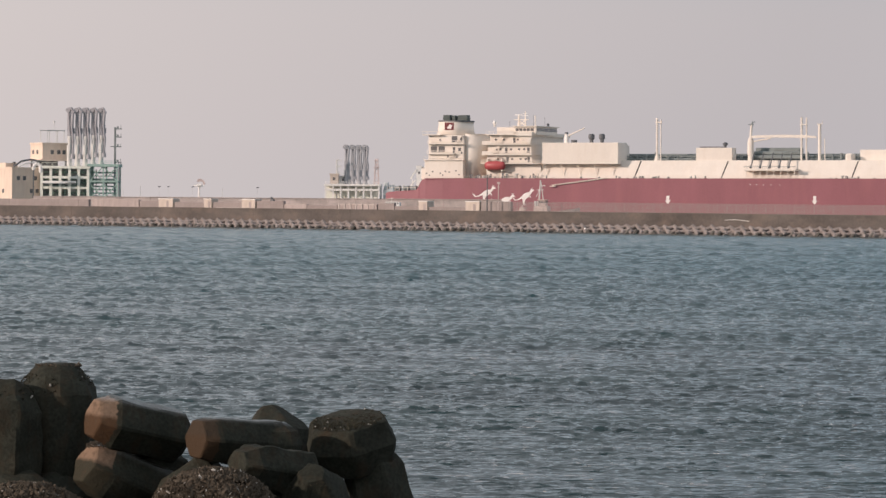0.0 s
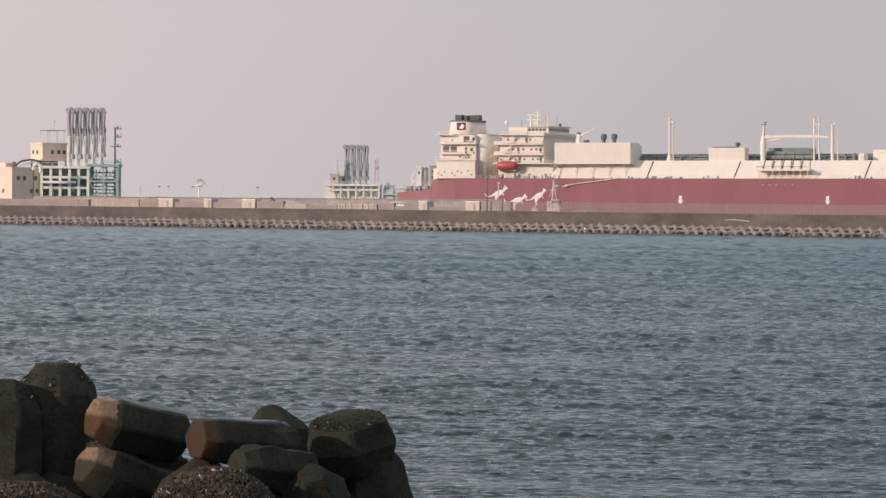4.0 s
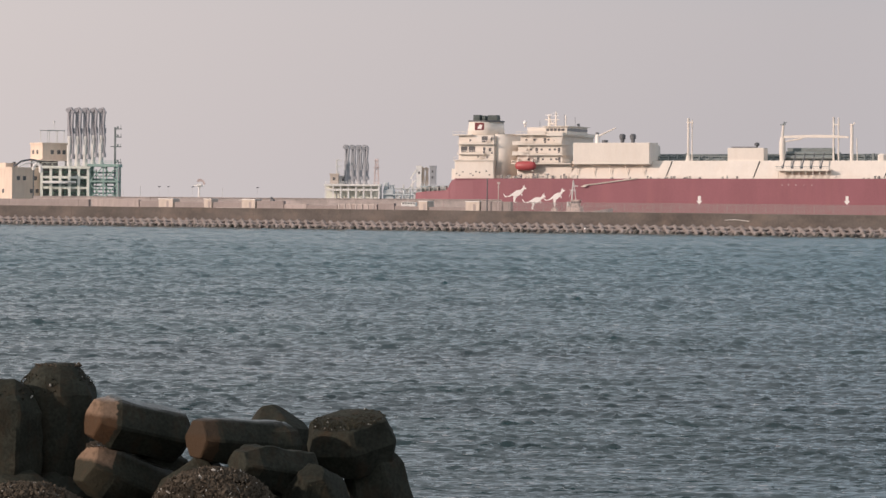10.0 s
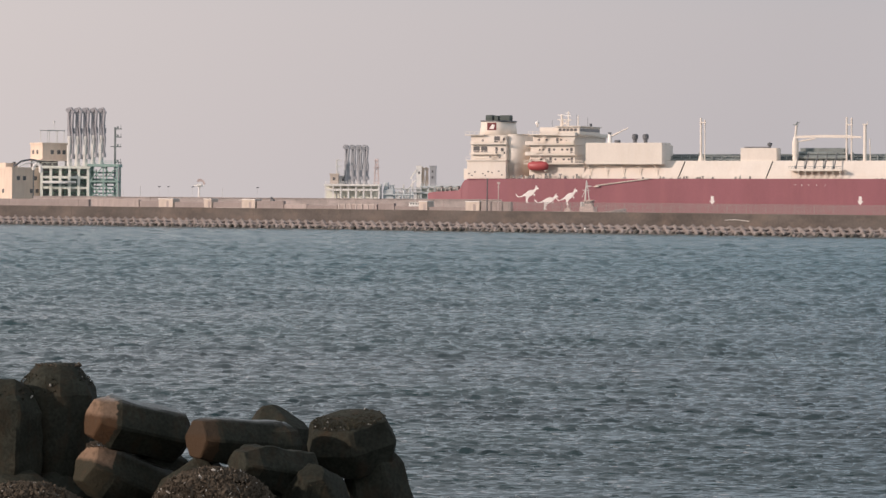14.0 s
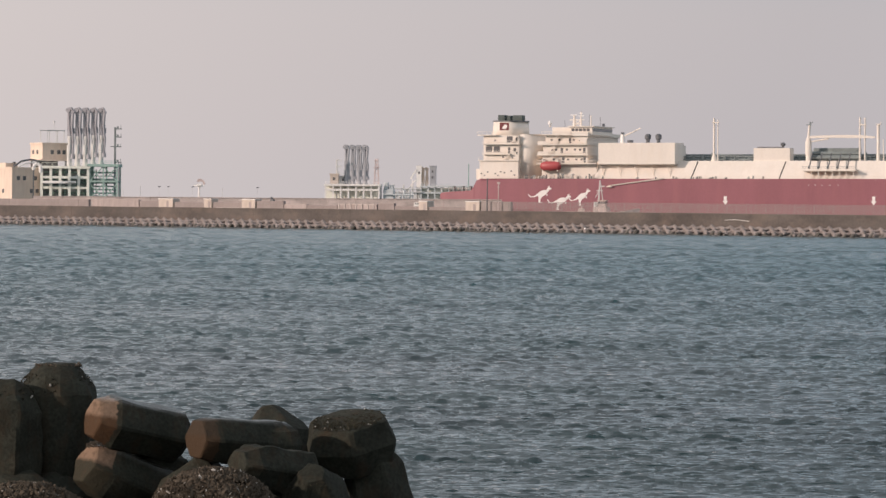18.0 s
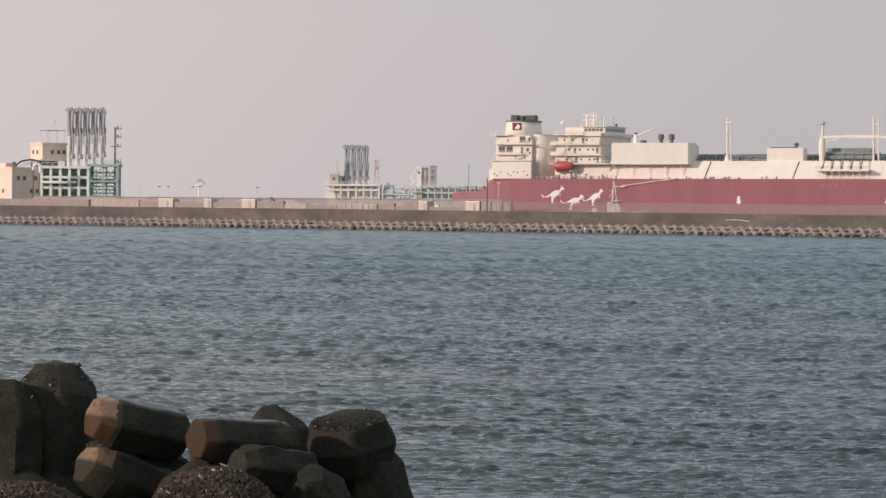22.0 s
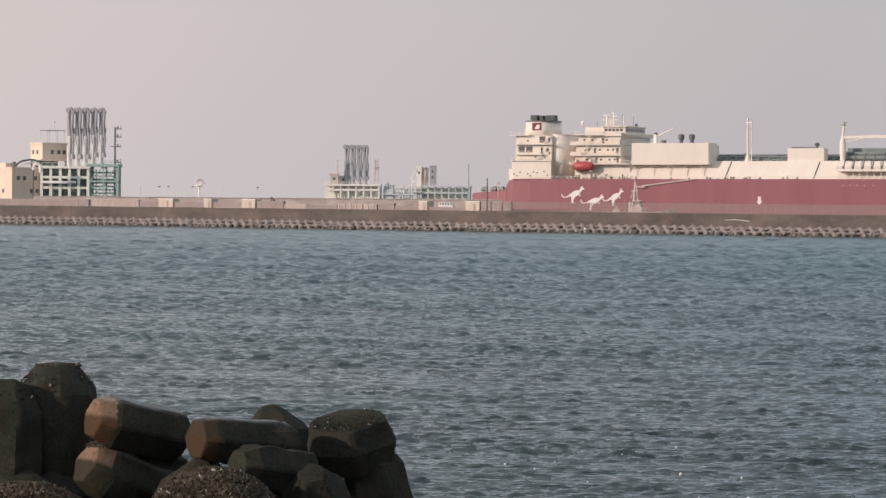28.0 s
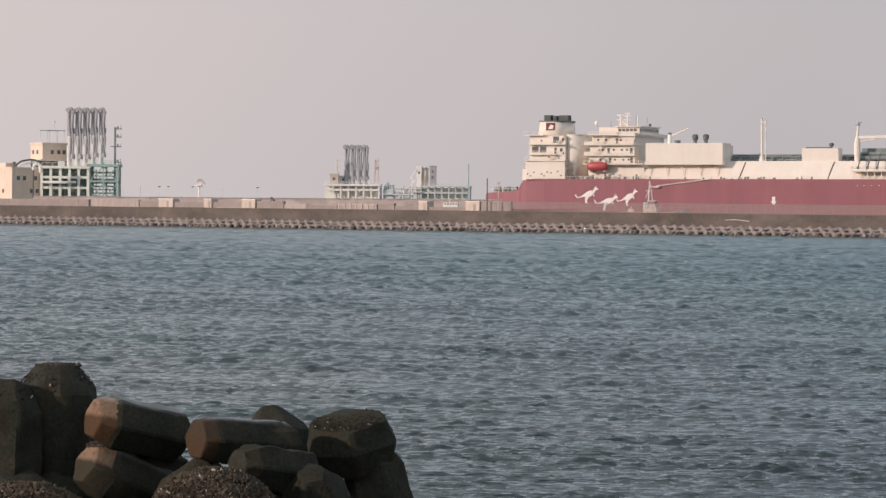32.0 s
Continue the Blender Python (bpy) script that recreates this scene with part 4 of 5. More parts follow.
for u0, u1, w0, w1 in ((41.5, 44.8, 20.9, 24.0), (42.0, 45.2, 24.1, 27.8), (43.2, 46.4, 28.0, 31.4), (24.8, 27.6, 21.9, 24.3), (27.8, 30.6, 28.0, 31.2)):
    g = Geo().prism([(u0, w0), (u0 + 0.5, w0), (u1 + 0.5, w1), (u1, w1)], 2.1, 2.22)
    for k in range(9):
        q = (k + 0.5) / 9
        g.box(u0 + (u1 - u0) * q, u0 + (u1 - u0) * q + 0.4, 2.2, 2.9, w0 + (w1 - w0) * q, w0 + (w1 - w0) * q + 0.06)
    part("stair", g, M_CREAM, ship, "cream outside stair")
clutter = random.Random(19)
for k in range(24):
    u, h = clutter.uniform(33, 61), clutter.uniform(0.6, 2.2)
    mat = clutter.choice((M_DARK, M_PIPE, M_CREAM, M_CREAM, M_FARGREY))
    if k % 3:
        part("deck_gear", Geo().box(u, u + clutter.uniform(0.3, 1.1), 2.6, 3.3, 15.1, 15.1 + h, 0.06), mat, ship)
    else:
        part("deck_gear", Geo().tube((u, 2.4, 15.1), (u + clutter.uniform(-0.3, 0.3), 2.4, 15.1 + h), 0.18).tube((u - 0.5, 2.4, 15.1 + h), (u + 0.5, 2.4, 15.1 + h), 0.2), mat, ship)
lb = [(0.0, 0.3), (0.35, 1.15), (1.3, 1.6), (4.2, 1.75), (6.8, 1.6), (7.7, 1.15), (8.0, 0.3)]
g = Geo().loft([[(39.8 + x, 2.0 + 1.35 * (r / 1.55) * math.cos(a), 20.0 + r * math.sin(a)) for a in [6.2832 * i / 12 for i in range(12)]] for x, r in lb])
part("lifeboat", g, M_ORANGE, ship, "enclosed red lifeboat on davits", True)
for u in (40.6, 46.2):
    part("davit", Geo().box(u, u + 0.5, 1.6, 5, 18.0, 22.6), M_CREAM, ship)
# radar mast on the bridge
mg = Geo().tube((52.2, 12, 34.3), (52.2, 12, 40.2), 0.35, 0.2).tube((49.6, 12, 34.3), (49.6, 12, 38.8), 0.55, 0.35).box(48.0, 53.4, 11.5, 12.5, 36.9, 37.2).box(49.0, 52.6, 11.5, 12.5, 35.4, 35.7).tube((56.0, 12, 34.3), (56.0, 12, 38.6), 0.22).tube((49.6, 12, 34.6), (52.2, 12, 37.0), 0.15).tube((49.6, 12, 37.0), (52.2, 12, 34.6), 0.15)
radar_mast = part("radar_mast", mg, M_CREAM, ship, "cream radar mast")
part("radar_scanner", Geo().box(48.2, 50.8, 11.7, 12.3, 38.7, 39.0).box(51.0, 53.4, 11.7, 12.3, 38.4, 38.65).box(51.2, 53.0, 11.7, 12.3, 39.4, 39.6), M_WHITE, radar_mast)
part("dome", Geo().loft([[(41.5 + 0.75 * r * math.cos(a), 8 + 0.75 * r * math.sin(a), 34.3 + z) for a in [6.2832 * i / 10 for i in range(10)]] for r, z in ((0.5, 0), (0.5, 0.9), (1, 1.2), (1, 1.8), (0.6, 2.3), (0.1, 2.45))]), M_WHITE, ship, "white aerial dome", True)
for u, v, w0, w1 in ((56, 10, 34.5, 39), (59, 14, 34.5, 38), (44, 18, 34.1, 37)):
    part("aerial", Geo().tube((u, v, w0), (u, v, w1), 0.06), M_DARK, ship)
part("aerial_box", Geo().box(57.8, 58.5, 20, 21, 34.6, 35.8, 0.05), M_DARK, ship)

# cargo machinery house
machinery_house = part("machinery_house", Geo().box(61.9, 90.9, 2.4, 13.5, 20.6, 28.4, 0.08), M_CREAM, ship, "long cream machinery house")
part("house_base", Geo().box(61.6, 89.5, 6.5, 16, 15.0, 20.6), M_CREAM, ship)
for k in range(5):
    u = 63.5 + k * 6.3
    part("bracket", Geo().prism([(u, 15.2), (u + 0.2, 15.2), (u + 0.2, 16.4), (u - 1.1, 20.6), (u - 1.35, 20.6), (u, 16.4)], 3.9, 4.1), M_CREAM, machinery_house)
for u in (79.0, 83.0):
    part("ventilator", Geo().tube((u, 8, 28.4), (u, 8, 29.6), 0.7, n=10).loft([[(u + r * math.cos(a), 8 + r * math.sin(a), z) for a in [6.2832 * i / 12 for i in range(12)]] for r, z in ((0.7, 29.5), (1.15, 30.0), (1.15, 31.2), (0.7, 31.7))]), M_DARK, machinery_house, "dark mushroom ventilator")
part("ventilator", Geo().tube((72.0, 9, 28.4), (72.0, 9, 29.5), 1.1, n=10), M_DARK, ship)
part("crane_post", Geo().tube((69.4, 8, 28.4), (69.4, 8, 31.0), 0.8, n=10).tube((69.4, 8, 31.0), (69.4, 8, 31.6), 0.7), M_WHITE, ship)
part("crane_cab", Geo().box(68.9, 69.9, 7.4, 8.6, 31.6, 32.3, 0.1), M_DARK, ship)
part("crane_boom", Geo().tube((69.6, 8, 30.8), (76.4, 8, 33.9), 0.35, 0.2), M_CREAM, ship)
part("front_house", Geo().box(89.0, 90.6, 13.5, 17.5, 21.9, 27.6, 0.1), M_CREAM, ship)
part("gangway", Geo().tube((66.7, -0.35, 12.7), (87.6, -0.35, 15.4), 0.15).tube((66.7, -0.6, 12.9), (87.6, -0.6, 15.6), 0.09).box(66.0, 68.0, -1.0, 0.0, 12.3, 12.6), M_CREAM, ship, "stowed cream gangway")

# trunk deck
tr = [(3.2, 15.0), (6.8, 21.9), (39.2, 21.9), (42.8, 15.0)]
part("trunk", Geo().prism(tr, 60.0, 262.0, "x"), M_CREAM, ship, "cream sloping trunk deck")
for u in (96.8, 129.6, 177.7, 225.7):
    part("expansion_joint", Geo().tube((u + 1.5, 6.62, 21.6), (u - 0.1, 3.45, 15.5), 0.2, n=6), M_BLACK, ship, "dark expansion joint")
part("store_house", Geo().box(118.9, 132.4, 7.4, 13.0, 21.9, 26.5, 0.08), M_CREAM, ship, "cream deck house")
part("store_vent", Geo().tube((129.4, 9, 26.5), (129.4, 9, 27.3), 0.4).loft([[(129.4 + r * math.cos(a), 9 + r * math.sin(a), z) for a in [6.2832 * i / 10 for i in range(10)]] for r, z in ((0.4, 27.2), (0.95, 27.5), (0.95, 28.1), (0.4, 28.5))]), M_DARK, ship)
part("roof_rail", Geo().box(120, 129, 8.5, 9, 26.5, 26.95), M_DARK, ship)
part("deck_house", Geo().box(174.2, 177.0, 7.4, 12, 21.9, 24.4, 0.6), M_CREAM, ship)
part("deck_house", Geo().box(178.6, 200, 12, 20, 21.9, 25.8, 0.1), M_CREAM, ship)
pr = Geo()
for v, w, r in ((16, 22.6, 0.4), (18, 23.4, 0.45), (20, 24.2, 0.35), (14, 22.5, 0.3), (15, 23.5, 0.2)):
    pr.tube((88, v, w), (196, v, w), r)
for k in range(44):
    u = 89 + k * 2.45
    pr.box(u, u + 0.16, 15, 21, 21.9, 23.6)
part("pipe_rack", pr, M_PIPE, ship, "grey-green cargo pipe rack")
for k in range(26):
    u = 90 + k * 4.1 + rt.uniform(-1, 1)
    part("valve", Geo().tube((u, 13, 21.9), (u, 13, 23.2 + rt.uniform(0, 1.8)), rt.uniform(0.2, 0.6)), M_PIPE, ship)
part("vent_mast", Geo().tube((103.4, 10, 21.9), (103.4, 10, 37.4), 0.42, 0.38).tube((104.8, 10, 21.9), (104.8, 10, 36.8), 0.22).box(102.8, 105.2, 9.6, 10.4, 35.6, 36.0).tube((103.4, 10, 21.9), (103.4, 10, 24.0), 1.1, 0.5), M_CREAM, ship, "cream vent mast")
part("vent_mast", Geo().tube((157.5, 10, 21.9), (157.5, 10, 37.5), 0.36).tube((159.3, 10, 21.9), (159.3, 10, 37.3), 0.3).box(157.1, 159.7, 9.6, 10.4, 34.6, 35.0), M_CREAM, ship, "twin cream vent mast")
# manifold
manifold_platform = part("manifold_platform", Geo().box(138.6, 158.0, 0.4, 6.5, 18.1, 18.7), M_CREAM, ship, "cream manifold platform")
mp = Geo()
for k in range(8):
    u = 139.4 + k * 2.55
    mp.box(u, u + 0.22, 0.7, 0.95, 15.0, 18.1)
part("support", mp, M_CREAM, manifold_platform)
for k in range(5):
    u = 140.8 + k * 3.5
    part("manifold_pipe", Geo().tube((u + 0.3, 6.0, 24.6), (u, 2.4, 19.4), 0.22).tube((u, 2.4, 19.8), (u, 1.9, 19.2), 0.42, n=10), M_DARK, ship, "dark manifold pipe")
mg = Geo()
for k in range(9):
    mg.tube((139.6 + k * 1.9, 14, 21.9), (139.6 + k * 1.9, 14, 25.2 - 0.5 * (k % 3)), 0.8)
mg.tube((138.5, 13, 24.6), (156.5, 13, 24.6), 0.7).tube((138.5, 12, 23.2), (157, 12, 23.2), 0.8)
mg.box(139.2, 156.2, 14.5, 18, 21.9, 26.6, 0.2).box(138.8, 143.0, 13.6, 14.5, 21.9, 25.4, 0.1).box(150.5, 155.8, 13.6, 14.5, 21.9, 26.0, 0.1)
part("manifold_header", mg, M_PIPE, ship, "green-grey manifold headers")
part("rail", Geo().box(138.6, 158, 0.4, 0.5, 19.6, 19.75).box(138.6, 158, 0.4, 0.5, 19.1, 19.2), M_PIPE, manifold_platform)
# hose cranes
crane_column = part("crane_column", Geo().tube((138.6, 10, 21.9), (138.6, 10, 24), 1.0, n=12).tube((138.6, 10, 24), (138.6, 10, 28.6), 1.15, n=12).tube((138.6, 10, 28.6), (138.6, 10, 30.4), 1.1, 0.7, n=12).tube((138.6, 10, 30.4), (139.0, 10, 35.0), 0.5, 0.42), M_CREAM, ship, "cream crane column")
part("crane_head", Geo().box(137.9, 139.6, 9.4, 10.6, 34.7, 35.0).tube((139.0, 10, 35), (139.2, 10, 36.0), 0.2).tube((139.0, 10, 35.2), (140.2, 10, 35.9), 0.15), M_PIPE, crane_column)
crane_jib = part("crane_jib", Geo().prism([(138.6, 30.0), (139.5, 30.9), (150, 31.2), (158, 31.1), (163.0, 30.6), (163.0, 30.0), (155, 30.1), (148, 30.2)], 9.4, 10.6), M_CREAM, ship, "cream crane jib lying in its rest")
part("jib_ram", Geo().tube((138.6, 10, 28.6), (146, 10, 29.9), 0.28), M_CREAM, crane_jib)
part("crane_rest", Geo().tube((164.2, 10, 21.9), (164.2, 10, 35.0), 0.62, 0.55, n=10).box(163.4, 165.2, 9.4, 10.6, 34.8, 35.1).tube((165.0, 10, 35), (165.2, 10, 35.9), 0.15), M_CREAM, ship, "cream crane rest post")
part("crane_rest", Geo().tube((166.2, 10, 21.9), (166.0, 10, 29.8), 0.18), M_CREAM, ship)
# rails, winches and small fittings along the deck edge
rl = Geo()
for k in range(110):
    u = 18 + k * 1.98
    rl.box(u, u + 0.08, 0.1, 0.18, 15.1, 16.3)
rl.box(17.5, 235, 0.1, 0.16, 16.22, 16.32).box(17.5, 235, 0.1, 0.16, 15.7, 15.76)
part("deck_rail", rl, M_CREAM, ship)
rf = random.Random(11)
for k in range(46):
    u = rf.choice((rf.uniform(36, 64), rf.uniform(62, 125), rf.uniform(170, 200)))
    h = rf.uniform(0.5, 1.4)
    part("deck_fitting", Geo().tube((u, 1.6, 15.1), (u, 1.6, 15.1 + h), rf.uniform(0.25, 0.6), rf.uniform(0.2, 0.5)), rf.choice((M_DARK, M_DARK, M_PIPE)), ship)
for u in (3.0, 6.5, 9.5):
    part("winch", Geo().tube((u, 6, 11.6), (u + 1.6, 6, 11.6), 0.8, n=10).box(u + 1.6, u + 2.3, 5, 7, 10.6, 12.6), M_PIPE, ship, "grey-green mooring winch")
sr = Geo()
for k in range(8):
    sr.tube((0.8 + k * 1.7, 3.8 - k * 0.2, 10.5), (0.8 + k * 1.7, 3.8 - k * 0.2, 11.9), 0.06, n=5)
sr.tube((0.8, 3.8, 11.9), (12.7, 2.4, 11.9), 0.06, n=5)
part("stern_rail", sr, M_CREAM, ship)
part("bow_mast", Geo().tube((268, 23, 16.5), (268, 23, 31), 0.5, 0.3).box(266, 270, 22.5, 23.5, 26, 26.4), M_CREAM, ship)

# ---- the tug ----
tug = thing("tugboat", "white and dark harbour tug escorting the gas carrier", "tugboat")
g = Geo()
tst = [(-13, 3.6, 3.6), (-11, 4.4, 3.2), (-4, 4.8, 3.0), (4, 4.7, 3.5), (9, 3.6, 4.3), (12, 1.8, 4.9), (13.6, 0.3, 5.2)]
g.loft([[(u, -0.7 * hb, -1), (u, -hb, 1.4), (u, -hb, top), (u, hb, top), (u, hb, 1.4), (u, 0.7 * hb, -1)] for u, hb, top in tst])
part("hull", g, M_TUG, tug, "pale tug hull with haze in its colour")
part("bulwark", Geo().box(-11, 6, -4.95, -4.7, 2.9, 3.9).box(-11, 6, 4.7, 4.95, 2.9, 3.9), M_TUG, tug)
part("deckhouse", Geo().box(-2.3, 2.6, -3.0, 3.0, 3.0, 5.6, 0.2), M_TUG, tug)
tug_house = part("wheelhouse", Geo().box(-1.0, 1.9, -1.8, 1.8, 5.6, 7.7, 0.3), M_TUG, tug)
for k in range(3):
    part("window", Geo().box(-0.75 + k * 0.9, -0.1 + k * 0.9, -1.86, -1.75, 6.7, 7.4), M_GLASS, tug_house)
for k in range(4):
    part("window", Geo().box(1.9, 1.96, -1.6 + k * 0.85, -1.0 + k * 0.85, 6.7, 7.4), M_GLASS, tug_house)
part("wheelhouse_roof", Geo().box(-1.2, 2.2, -2.0, 2.0, 7.7, 7.95), M_TUG, tug)
part("mast", Geo().tube((-0.9, 0, 7.9), (-0.5, 0, 14.8), 0.3, 0.2).tube((0.5, 0, 7.9), (-0.3, 0, 14.0), 0.16, 0.12).box(-1.8, 0.6, -0.2, 0.2, 11.2, 11.4).box(-0.8, 1.2, -0.3, 0.3, 12.6, 12.9).tube((-2.0, 0, 8.8), (-0.7, 0, 12.0), 0.1), M_FARGREY, tug)
for v in (-2.6, 1.4):
    part("funnel", Geo().box(-2.2, -1.4, v, v + 1.2, 5.6, 7.3, 0.15), M_FARGREY, tug)
part("towing_winch", Geo().tube((-7, -1.5, 4.2), (-7, 1.5, 4.2), 1.0, n=10).box(-7.2, -6.8, -0.2, 0.2, 4.6, 5.9, 0.05), M_TUG, tug)

# ---- the work boat ----
work_boat = thing("work_boat", "small white work boat passing behind the breakwater", "boat")
boat_st = [(-4.5, 1.3, 1.5), (-3.8, 1.6, 1.45), (0.0, 1.8, 1.5), (2.6, 1.4, 1.9), (4.2, 0.6, 2.3), (4.9, 0.08, 2.5)]
part("hull", Geo().loft([[(u, -0.6 * hb, -0.5), (u, -hb, 0.7), (u, -hb, top), (u, hb, top), (u, hb, 0.7), (u, 0.6 * hb, -0.5)] for u, hb, top in boat_st]), M_WHITE, work_boat)
boat_house = part("wheelhouse", Geo().box(-2.3, 2.0, -1.2, 1.2, 1.4, 6.5, 0.15), M_WHITE, work_boat)
part("roof", Geo().box(-2.0, 1.2, -1.35, 1.35, 6.5, 6.65), M_WHITE, boat_house)
for k in range(5):
    part("window", Geo().box(-2.0 + k * 0.8, -1.55 + k * 0.8, -1.26, -1.15, 5.95, 6.3), M_GLASS, boat_house)
part("mast", Geo().tube((-0.6, 0, 6.6), (-0.6, 0, 7.9), 0.06).box(-1.0, -0.2, -0.1, 0.1, 7.6, 7.68), M_WHITE, work_boat)
part("rail", Geo().tube((1.6, -1.3, 2.9), (4.6, -0.3, 3.4), 0.05).tube((2.6, -1.3, 1.9), (2.6, -1.1, 3.0), 0.04).tube((4.0, -0.6, 2.2), (4.0, -0.5, 3.3), 0.04), M_WHITE, work_boat)

# ---- the near shore ----
def shore():
    """A rubble bank under the armour blocks and the concrete shore behind it."""
    rs = random.Random(4)
    xs = [-16 + i * 0.6 for i in range(27)]
    ys = [42 + j * 0.6 for j in range(38)]
    v, f = [], []
    for j, y in enumerate(ys):
        for i, x in enumerate(xs):
            k = min(1.0, max(0.0, (64.0 - y) / 4.0)) * min(1.0, max(0.0, (0.4 - x) / 1.6))
            v.append((x, y, -1.4 + k * 2.3 + (rs.uniform(-0.18, 0.18) if k > 0 else 0)))
    n = len(xs)
    for j in range(len(ys) - 1):
        for i in range(n - 1):
            f.append((j * n + i, j * n + i + 1, (j + 1) * n + i + 1, (j + 1) * n + i))
    ob = new("rubble_bank", Geo().add(v, f).mesh("rubble_bank", M_ROCK))
    tagged(ob, "dark wet rubble bank under the armour blocks", "rubble", kind="structure")
    ob = new("pavement", Geo().prism([(-45, -2), (-45, 4.2), (24, 4.2), (30, 2.2), (44, -1.5), (44, -2)], -70, 70, "x").mesh("pavement", M_WALL))
    tagged(ob, "weathered concrete shore apron", "pavement", kind="structure")


shore()


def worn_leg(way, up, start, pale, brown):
    """Algae-dark concrete whose end is worn bare along a ragged line; the bare part's underside is browner, part algae,
    part shade put into the colour.
    """
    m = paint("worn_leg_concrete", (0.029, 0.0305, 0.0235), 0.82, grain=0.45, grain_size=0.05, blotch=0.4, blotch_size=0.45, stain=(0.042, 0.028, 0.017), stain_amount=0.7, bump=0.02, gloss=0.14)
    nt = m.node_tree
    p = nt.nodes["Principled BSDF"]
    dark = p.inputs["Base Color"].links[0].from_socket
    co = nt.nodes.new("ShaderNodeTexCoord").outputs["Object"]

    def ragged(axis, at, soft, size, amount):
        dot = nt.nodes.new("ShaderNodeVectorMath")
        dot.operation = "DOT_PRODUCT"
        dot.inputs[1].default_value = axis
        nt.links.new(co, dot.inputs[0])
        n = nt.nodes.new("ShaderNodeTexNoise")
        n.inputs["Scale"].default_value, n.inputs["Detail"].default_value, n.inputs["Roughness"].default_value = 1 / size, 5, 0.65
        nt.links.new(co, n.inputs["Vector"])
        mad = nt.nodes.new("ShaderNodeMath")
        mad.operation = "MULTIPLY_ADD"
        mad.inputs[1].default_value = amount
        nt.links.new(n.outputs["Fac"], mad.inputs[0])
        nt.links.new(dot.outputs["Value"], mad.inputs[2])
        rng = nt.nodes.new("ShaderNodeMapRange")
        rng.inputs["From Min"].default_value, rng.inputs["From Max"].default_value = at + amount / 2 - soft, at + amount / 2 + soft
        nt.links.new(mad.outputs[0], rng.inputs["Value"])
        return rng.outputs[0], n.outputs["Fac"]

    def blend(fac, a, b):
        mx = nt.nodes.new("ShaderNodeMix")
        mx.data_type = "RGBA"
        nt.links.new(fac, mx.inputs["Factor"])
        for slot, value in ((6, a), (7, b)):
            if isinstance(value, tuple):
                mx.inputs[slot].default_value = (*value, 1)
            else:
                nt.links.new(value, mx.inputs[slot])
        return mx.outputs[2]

    # underside tone: algae brown with the lower facets' weaker sun painted in
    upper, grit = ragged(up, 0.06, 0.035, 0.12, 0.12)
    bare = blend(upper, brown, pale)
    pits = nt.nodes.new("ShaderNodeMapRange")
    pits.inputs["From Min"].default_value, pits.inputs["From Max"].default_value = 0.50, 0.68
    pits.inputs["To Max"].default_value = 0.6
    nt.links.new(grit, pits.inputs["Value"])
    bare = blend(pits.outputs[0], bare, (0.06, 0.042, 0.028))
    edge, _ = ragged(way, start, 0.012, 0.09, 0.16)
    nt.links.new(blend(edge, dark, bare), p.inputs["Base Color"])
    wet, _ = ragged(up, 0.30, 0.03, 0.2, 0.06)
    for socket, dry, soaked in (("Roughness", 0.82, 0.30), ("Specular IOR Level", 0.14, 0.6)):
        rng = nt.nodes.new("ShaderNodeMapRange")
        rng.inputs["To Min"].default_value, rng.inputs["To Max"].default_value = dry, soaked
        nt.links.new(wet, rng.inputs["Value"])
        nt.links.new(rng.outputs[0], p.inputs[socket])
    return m


